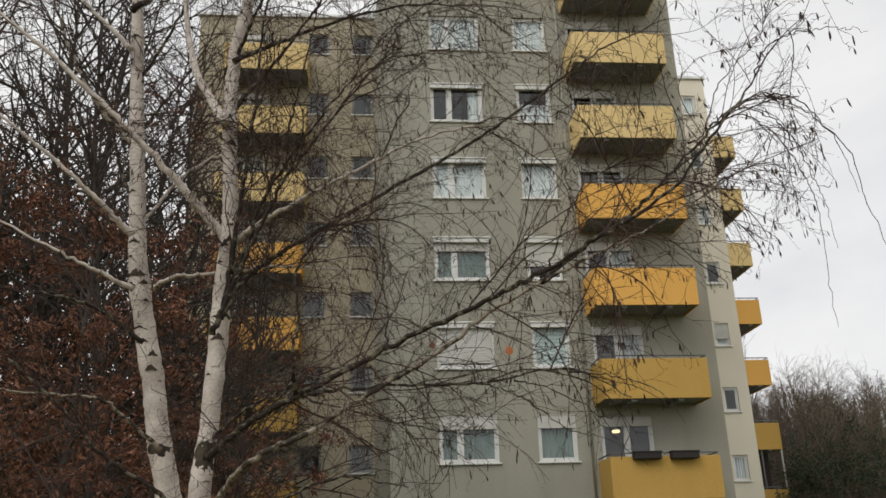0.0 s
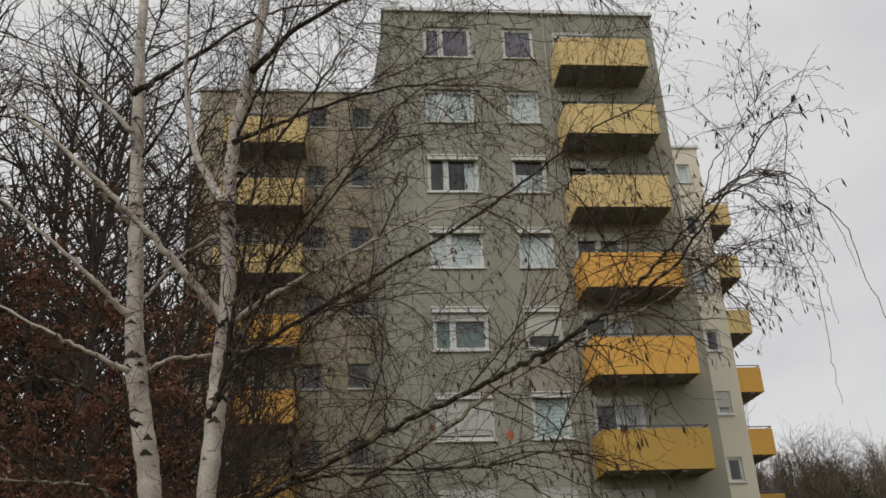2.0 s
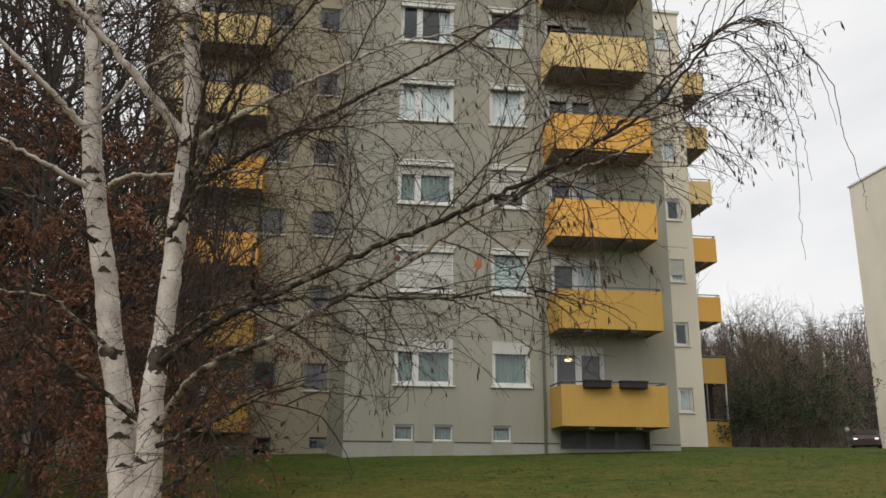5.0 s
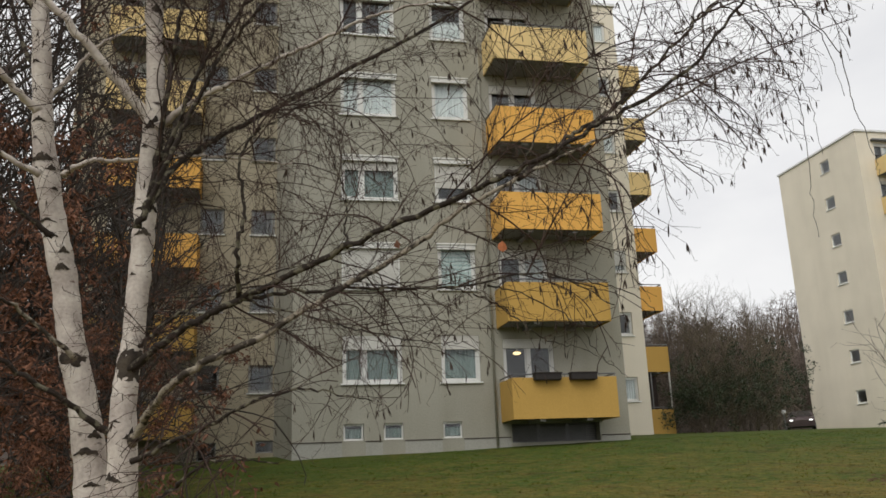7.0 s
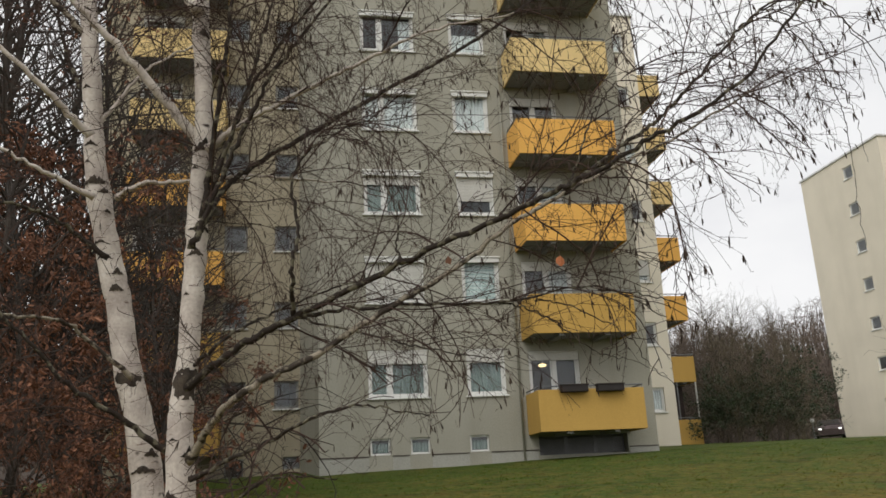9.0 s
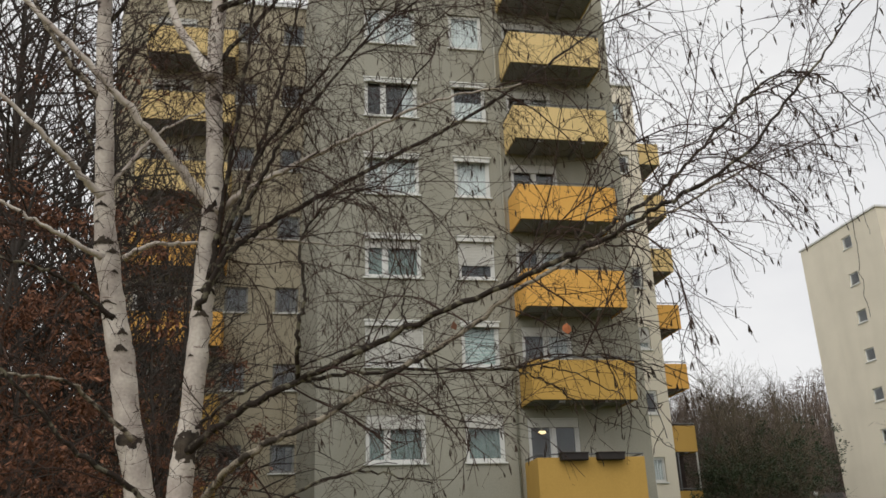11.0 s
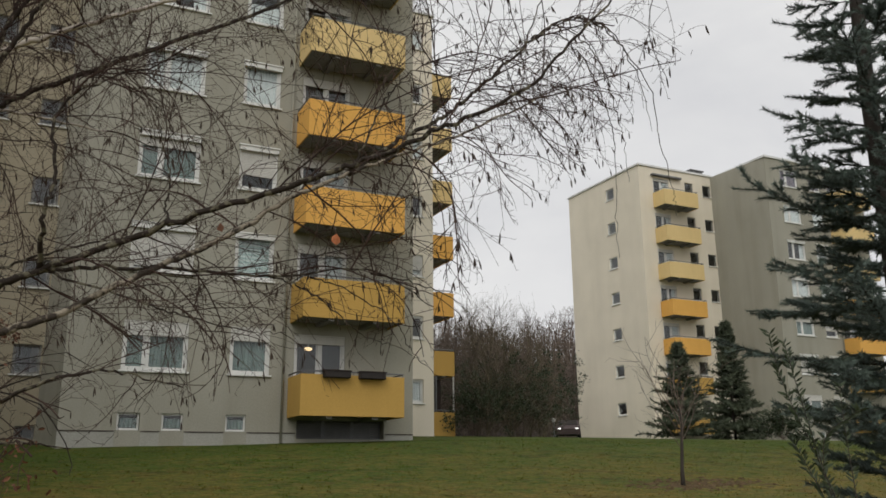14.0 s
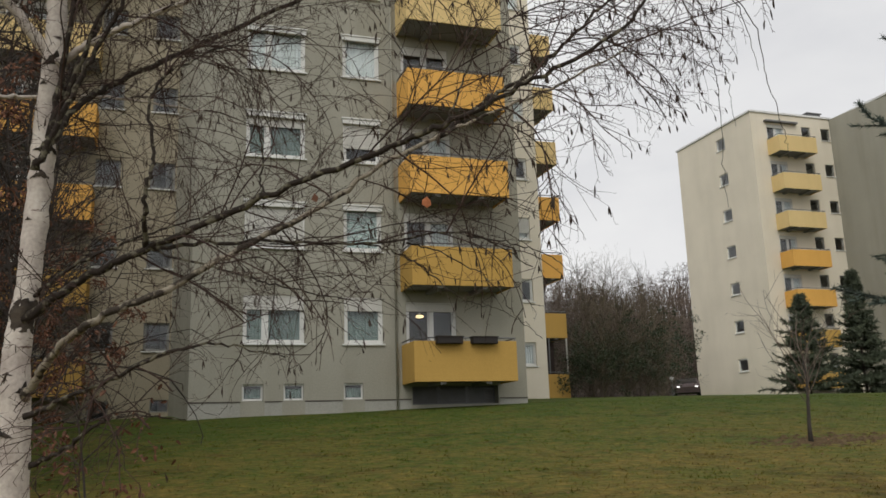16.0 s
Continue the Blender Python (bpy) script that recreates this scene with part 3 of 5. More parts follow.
def apartment_building(m, label, wing_tone, awning):
    """Seven storeys: a grey front block, a beige wing set back on its west side with a blank gable, a beige block behind on the east."""
    house = thing("apartment_building", label, "apartment building", m, "twin apartment blocks")
    east, base = 9.95, -1.2
    wing_y, wing_x0, wing_x1 = 5.18, -7.40, -0.42
    rear_y, rear_x1 = 9.33, 15.05
    level = lambda i: SILL + (i - 1) * H
    # openings
    front = [(1.41, 3.13, level(i), level(i) + 1.36) for i in range(1, 8)] + [(4.29, 5.44, level(i), level(i) + 1.36) for i in range(1, 8)]
    # the last, wide opening is added to darken the wall under the balcony
    cellar = [(1.42, 2.00, 0.40, 0.86), (2.56, 3.12, 0.40, 0.86), (4.27, 4.83, 0.40, 0.86), (6.3, 9.0, 0.22, 0.76)]
    doors = [(6.16, 7.72, BAL + 0.30 + (i - 1) * H, BAL + 2.45 + (i - 1) * H) for i in range(1, 8)]
    wall = wall_mesh(east, base, ROOF, front + cellar + doors, 0.32, GREY)
    part("wall", wall, GREY, house, "grey rendered front wall")
    skew = math.degrees(math.atan2(-wing_y, wing_x0 * 0 - wing_x1))
    length = math.hypot(wing_y, wing_x1)
    part("wall", wall_mesh(length - 0.02, base, ROOF - 0.006, [], 0.3, GREY), GREY, house, "grey rendered side wall", pose(wing_x1, wing_y, 0, 0, 0, skew) @ pose(0.004, 0.004, 0))
    part("wall", wall_mesh(rear_y + 0.3, base, ROOF - 0.006, [], 0.3, GREY), GREY, house, "grey rendered side wall", pose(east, 0.0, 0, 0, 0, 90) @ pose(0.003, 0.003, 0))
    dz = 0.32
    wing = [(4.38, 5.18, level(i) + dz, level(i) + dz + 0.93) for i in range(1, 8)] + [(6.12, 6.93, level(i) + dz, level(i) + dz + 0.93) for i in range(1, 8)]
    wing += [(4.52, 5.14, 0.12, 0.72), (6.40, 6.96, 0.34, 0.74)]
    wing_doors = [(1.32, 2.80, BAL + 0.30 + (i - 1) * H, BAL + 2.40 + (i - 1) * H) for i in range(1, 8)]
    part("wall", wall_mesh(wing_x1 - wing_x0 - 0.003, base, ROOF - 0.003, wing + wing_doors, 0.3, wing_tone), wing_tone, house, "beige rendered wing wall", pose(wing_x0, wing_y, 0))
    gable = [(5.05, 6.10, level(i) + 0.30, level(i) + 1.20) for i in range(1, 8)]
    part("wall", wall_mesh(9.195, base, ROOF - 0.004, gable, 0.3, BEIGE), BEIGE, house, "blank beige gable wall", pose(wing_x0 - 0.003, wing_y + 9.2, 0, 0, 0, -90))
    rear = [(13.92 - east, 14.56 - east, level(i) + 0.15, level(i) + 1.15) for i in range(1, 8)]
    part("wall", wall_mesh(rear_x1 - east, base, ROOF - 0.002, rear, 0.3, BEIGE), BEIGE, house, "cream rendered rear wall", pose(east + 0.003, rear_y, 0))
    part("wall", wall_mesh(9.0, base, ROOF - 0.005, [], 0.3, BEIGE), BEIGE, house, "cream rendered side wall", pose(rear_x1 + 0.007, rear_y + 0.005, 0, 0, 0, 90))
    part("wall", wall_mesh(rear_x1, base, ROOF - 0.007, [], 0.3, BEIGE), BEIGE, house, "beige rendered back wall", pose(rear_x1 - 0.005, rear_y + 8.99, 0, 0, 0, 180))
    part("wall", wall_mesh(-wing_x0, base, ROOF - 0.009, [], 0.3, BEIGE), BEIGE, house, "beige rendered back wall", pose(0, wing_y + 9.2, 0, 0, 0, 180))
    part("wall", wall_mesh(rear_y + 9.0 - wing_y - 9.2, base, ROOF - 0.008, [], 0.3, BEIGE), BEIGE, house, "beige rendered side wall", pose(0, rear_y + 9.0, 0, 0, 0, -90))
    # plinths, each with a dark strip above that paints the overhang's shadow line
    for x0, x1 in ((0.0, 1.38), (2.04, 2.52), (3.16, 4.23), (4.87, 6.26), (9.04, east)):
        s = Shape()
        s.box(x0, x1, -0.012, -0.003, base, 0.36)
        part("plinth", s, PLINTH, house)
        s = Shape()
        s.box(x0, x1, -0.034, -0.003, 0.363, 0.388, 0.004)
        part("shadow_strip", s, SHADE_BROWN, house)
    s = Shape()
    s.box(-7.40, wing_x1 - 0.01, wing_y - 0.02, wing_y - 0.003, base, 0.10)
    part("plinth", s, PLINTH, house)
    # roofs
    s = Shape()
    s.box(-0.1, east + 0.1, -0.1, 9.5, ROOF, ROOF + 0.16, 0.01)
    part("roof", s, COPING, house, "pale metal roof edge")
    s = Shape()
    s.box(wing_x0 - 0.1, -0.11, wing_y - 0.1, wing_y + 9.3, ROOF + 0.002, ROOF + 0.15, 0.01)
    part("roof", s, COPING, house, "pale metal roof edge")
    s = Shape()
    s.box(-0.1, rear_x1 + 0.1, 9.51, rear_y + 9.1, ROOF + 0.001, ROOF + 0.14, 0.01)
    s.box(east + 0.11, rear_x1 + 0.1, rear_y - 0.1, 9.505, ROOF + 0.001, ROOF + 0.14, 0.01)
    part("roof", s, COPING, house, "pale metal roof edge")
    s = Shape()
    s.box(0.6, 3.4, 10.5, 13.2, ROOF + 0.16, ROOF + 1.15, 0.02)
    s.box(0.5, 3.5, 10.4, 13.3, ROOF + 1.15, ROOF + 1.27, 0.02)
    part("roof_hatch_house", s, PLINTH, house)
    s = Shape()
    s.box(-1.55, -0.35, 6.0, 7.0, ROOF + 0.155, ROOF + 0.72, 0.02)
    s.box(-1.65, -0.25, 5.9, 7.1, ROOF + 0.72, ROOF + 0.80, 0.02)
    part("roof_vent", s, RAIL, house, "low dark roof vent box")
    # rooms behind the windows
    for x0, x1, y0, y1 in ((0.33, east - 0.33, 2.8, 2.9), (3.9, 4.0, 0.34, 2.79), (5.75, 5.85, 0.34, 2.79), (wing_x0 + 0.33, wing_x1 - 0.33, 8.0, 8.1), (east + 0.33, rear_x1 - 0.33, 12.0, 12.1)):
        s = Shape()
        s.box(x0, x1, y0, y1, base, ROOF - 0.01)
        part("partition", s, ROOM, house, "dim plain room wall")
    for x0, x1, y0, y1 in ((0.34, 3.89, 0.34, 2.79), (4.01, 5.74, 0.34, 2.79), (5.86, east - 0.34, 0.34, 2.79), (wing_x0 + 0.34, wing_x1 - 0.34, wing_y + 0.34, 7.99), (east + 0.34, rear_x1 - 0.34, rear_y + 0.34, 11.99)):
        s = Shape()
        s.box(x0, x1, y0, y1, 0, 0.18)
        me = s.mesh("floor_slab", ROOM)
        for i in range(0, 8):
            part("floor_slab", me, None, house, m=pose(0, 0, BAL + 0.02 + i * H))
    # front windows
    # storey: shutter drawn, shutter box, hood, curtain, its width and height
    wide = {1: (0.0, 0.41, False, "drape", 1.0, 1.0), 2: (0.93, 0.12, True, None, 1.0, 1.0), 3: (0.24, 0.12, True, "drape", 1.0, 1.0), 4: (0.0, 0.12, True, "net", 1.0, 1.0), 5: (0.0, 0.12, True, "net", 0.30, 0.9), 6: (0.0, 0.0, False, "net", 1.0, 1.0), 7: (0.0, 0.0, False, "plum", 1.0, 1.0)}
    slim = {1: (0.0, 0.41, False, "drape", 1.0, 1.0), 2: (0.0, 0.12, True, "blind", 1.0, 1.0), 3: (0.66, 0.12, True, None, 1.0, 1.0), 4: (0.0, 0.12, True, "net", 1.0, 1.0), 5: (0.0, 0.12, True, "net", 1.0, 0.55), 6: (0.0, 0.0, False, "net", 1.0, 1.0), 7: (0.0, 0.0, False, "plum", 1.0, 1.0)}
    for i in range(1, 8):
        sh, bx, hd, cu, across, high = wide[i]
        window(house, pose(1.41, 0, level(i)), 1.72, 1.36, (0.62,), sh, bx, hd, cu, reach=across, high=high)
        sh, bx, hd, cu, across, high = slim[i]
        window(house, pose(4.29, 0, level(i)), 1.15, 1.36, (), sh, bx, hd, cu, reach=across, high=high)
        door = BAL + 0.30 + (i - 1) * H
        window(house, pose(6.16, 0, door), 1.56, 2.15, (0.78,), 0.0, 0.28, False, None if i in (1, 4) else "net", sill=False, reach=0.55)
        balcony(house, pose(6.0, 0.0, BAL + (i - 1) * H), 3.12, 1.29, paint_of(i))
        # wing
        window(house, pose(wing_x0 + 4.38, wing_y, level(i) + dz), 0.80, 0.93, (), ring=0.045, sash=0.04, mat=GREY_FRAME)
        window(house, pose(wing_x0 + 6.12, wing_y, level(i) + dz), 0.81, 0.93, (), ring=0.045, sash=0.04, mat=GREY_FRAME)
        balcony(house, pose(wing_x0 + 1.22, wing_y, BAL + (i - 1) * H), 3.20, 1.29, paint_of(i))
        # gable and rear windows
        window(house, pose(wing_x0 - 0.003, wing_y + 9.2 - 5.05, level(i) + 0.30, 0, 0, -90), 1.05, 0.90, (), ring=0.05, sash=0.04)
        window(house, pose(13.925, rear_y, level(i) + 0.15), 0.64, 1.0, (), 0.75 if i == 3 else 0.0, 0.0, False, "net" if i % 2 else None)
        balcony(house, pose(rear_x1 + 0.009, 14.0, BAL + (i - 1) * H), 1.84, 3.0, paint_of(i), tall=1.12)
        # balcony doors of the wing
        window(house, pose(wing_x0 + 1.32, wing_y, BAL + 0.30 + (i - 1) * H), 1.48, 2.10, (0.74,), 0.0, 0.24, sill=False, curtain="net", reach=0.5 if i % 2 else 0.3)
    # the glazed corner between the two lowest balconies of the rear block
    for x in (rear_x1 + 0.06, rear_x1 + 0.92, rear_x1 + 1.80):
        s = Shape()
        s.box(x - 0.03, x + 0.03, 11.02, 11.08, BAL + 1.125, BAL + H - 0.005, 0.006)
        part("glazing_post", s, RAIL if x < rear_x1 + 1.5 else SHUTTER, house)
    # in place of glass, a dark brown sheet paints the dimness within
    s = Shape()
    s.box(rear_x1 + 0.05, rear_x1 + 1.8, 12.40, 12.46, BAL + 0.24, BAL + H - 0.01)
    part("dim_backing", s, SHADE_BROWN, house, "dark brown sheet painting the dimness behind the balcony glazing")
    if awning:
        s = Shape()
        s.box(wing_x0 + 1.1, wing_x0 + 3.9, wing_y - 0.30, wing_y - 0.004, BAL + 2.52 + 6 * H, BAL + 2.66 + 6 * H, 0.02)
        part("awning_case", s, RAIL, house, "grey rolled-up awning case")
    for x, z in ((1.42, 0.40), (2.56, 0.40), (4.27, 0.40)):
        window(house, pose(x, 0, z), 0.57, 0.46, (), ring=0.055, sash=0.0, curtain="drape", high=0.75, sill=False)
    # slatted grille deep in the added recess, for the dark beneath the lowest balcony
    s = frame_shape(2.7, 0.54, (0.9, 1.8), 0.05, 0.03)
    for k in range(9):
        s.box(0.03, 2.67, 0.03, 0.06, 0.04 + 0.052 * k, 0.066 + 0.052 * k)
    part("shade_grille", s, RAIL, house, m=pose(6.3, 0.24, 0.22))
    window(house, pose(wing_x0 + 4.52, wing_y, 0.12), 0.62, 0.60, (), ring=0.045, sash=0.0, mat=GREY_FRAME, sill=False)
    window(house, pose(wing_x0 + 6.40, wing_y, 0.34), 0.56, 0.40, (), ring=0.045, sash=0.0, mat=GREY_FRAME, sill=False)
    # downpipe beside the balconies
    s = Shape()
    s.tube([(5.83, -0.08, -0.2), (5.83, -0.08, ROOF)], [0.035, 0.035], 10)
    part("downpipe", s, GREY, house, smooth=True)
    return house


apartment_building(pose(0, 0, 0), "seven-storey grey and beige apartment block with yellow balconies", SHADED_OLIVE, False)
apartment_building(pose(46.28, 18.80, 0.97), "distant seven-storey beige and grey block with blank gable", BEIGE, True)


def planter_box(m):
    t = thing("planter_box", "empty dark plastic planter box hung on balcony", "planter", m, "balcony planters")
    s = Shape()
    s.box(0, 0.78, -0.22, 0.0, 0, 0.20, 0.02)
    part("box", s, DARK, t)
    s = Shape()
    s.box(-0.02, 0.80, -0.24, 0.02, 0.18, 0.215, 0.008)
    part("rim", s, DARK, t)
    s = Shape()
    s.box(0.03, 0.75, -0.2, -0.02, 0.2, 0.225, 0.01)
    part("soil", s, SOIL, t)
    return t


planter = planter_box(pose(6.62, -1.30, 1.84))
copy_thing(planter, pose(7.68, -1.30, 1.84))

lamp = thing("ceiling_lamp", "glowing warm white ceiling lamp inside the room", "lamp", pose(7.03, 1.5, 3.02))
s = Shape()
s.tube([(0, 0, -0.03), (0, 0, 0.0), (0, 0, 0.05)], [0.09, 0.135, 0.10], 16)
part("shade", s, LAMP, lamp)
s = Shape()
s.tube([(0, 0, 0.05), (0, 0, 0.50)], [0.02, 0.02], 8)
part("stem", s, WHITE, lamp)


# ---- trees ----
def turned(d, rng, lo, hi):
    """d turned by lo to hi degrees round a random axis across it."""
    ax = d.orthogonal().normalized()
    ax.rotate(Matrix.Rotation(rng.uniform(0, 6.283), 3, d))
    e = d.copy()
    e.rotate(Matrix.Rotation(radians(rng.uniform(lo, hi)), 3, ax))
    return e


def twig(shape, p, d, length, r, level, rng, droop, wild=0.16, step=0.06, tips=None, sides=4, kids=0.75, ratio=(0.3, 0.6), keep=None, more=1.25):
    """A twig that wanders, droops and bears smaller twigs."""
    n = max(3, min(14, int(length / step)))
    pts, d = [p.copy()], d.normalized()
    q = p.copy()
    for i in range(n):
        d = d + Vector((rng.gauss(0, wild), rng.gauss(0, wild), rng.gauss(0, wild) - droop * (i + 1) / n))
        d.normalize()
        q = q + d * (length / n)
        if keep and not keep(q):
            break
        pts.append(q.copy())
        if level and i and rng.random() < kids:
            twig(shape, q, turned(d, rng, 25, 60), length * rng.uniform(*ratio) * (1.15 - 0.6 * i / n), max(r * 0.62, 0.0008), level - 1, rng, droop * more, wild, step, tips, 3, kids, ratio, keep, more)
    if len(pts) < 3:
        return
    shape.tube(pts, [r * (1 - 0.6 * i / n) for i in range(len(pts))], sides, cap=False)
    if tips is not None:
        tips.append((pts[-1], d.copy(), level))
        if n > 4:
            tips.append((pts[len(pts) // 2], d.copy(), level))


def catkin(shape, p, d, rng):
    for _ in range(rng.choice((1, 1, 2, 2, 3))):
        e = (d * 0.25 + Vector((rng.gauss(0, 0.16), rng.gauss(0, 0.16), -1))).normalized()
        size = rng.uniform(0.022, 0.040)
        shape.tube([p, p + e * 0.007, p + e * size * 0.65, p + e * size], [0.0006, 0.0022, 0.0026, 0.0010], 4)


STEMS = {
    "left": ([(-1.37, -21.05, -2.35), (-1.42, -21.0, -1.3), (-1.49, -20.92, -0.71), (-1.54, -20.92, -0.42), (-1.60, -20.92, -0.18), (-1.64, -20.92, 0.06), (-1.70, -20.92, 0.31), (-1.77, -20.92, 0.68), (-1.81, -20.92, 1.09), (-1.86, -20.92, 1.6), (-1.91, -20.92, 2.2), (-1.95, -20.92, 2.8), (-1.95, -20.9, 4.2), (-1.9, -20.9, 5.6)],
             [0.085, 0.074, 0.062, 0.058, 0.054, 0.051, 0.048, 0.044, 0.040, 0.036, 0.032, 0.028, 0.017, 0.006]),
    "right": ([(-1.33, -21.08, -1.55), (-1.33, -21.1, -1.05), (-1.34, -21.12, -0.72), (-1.35, -21.12, -0.44), (-1.33, -21.12, -0.22), (-1.32, -21.12, 0.01), (-1.31, -21.12, 0.26), (-1.31, -21.12, 0.48), (-1.29, -21.12, 0.74), (-1.30, -21.12, 1.01), (-1.32, -21.12, 1.33), (-1.32, -21.12, 1.74), (-1.26, -21.12, 2.15), (-1.21, -21.12, 2.6), (-1.05, -21.1, 3.9), (-1.0, -21.0, 4.9)],
              [0.060, 0.058, 0.055, 0.048, 0.044, 0.043, 0.042, 0.041, 0.040, 0.038, 0.036, 0.034, 0.031, 0.027, 0.014, 0.005]),
}
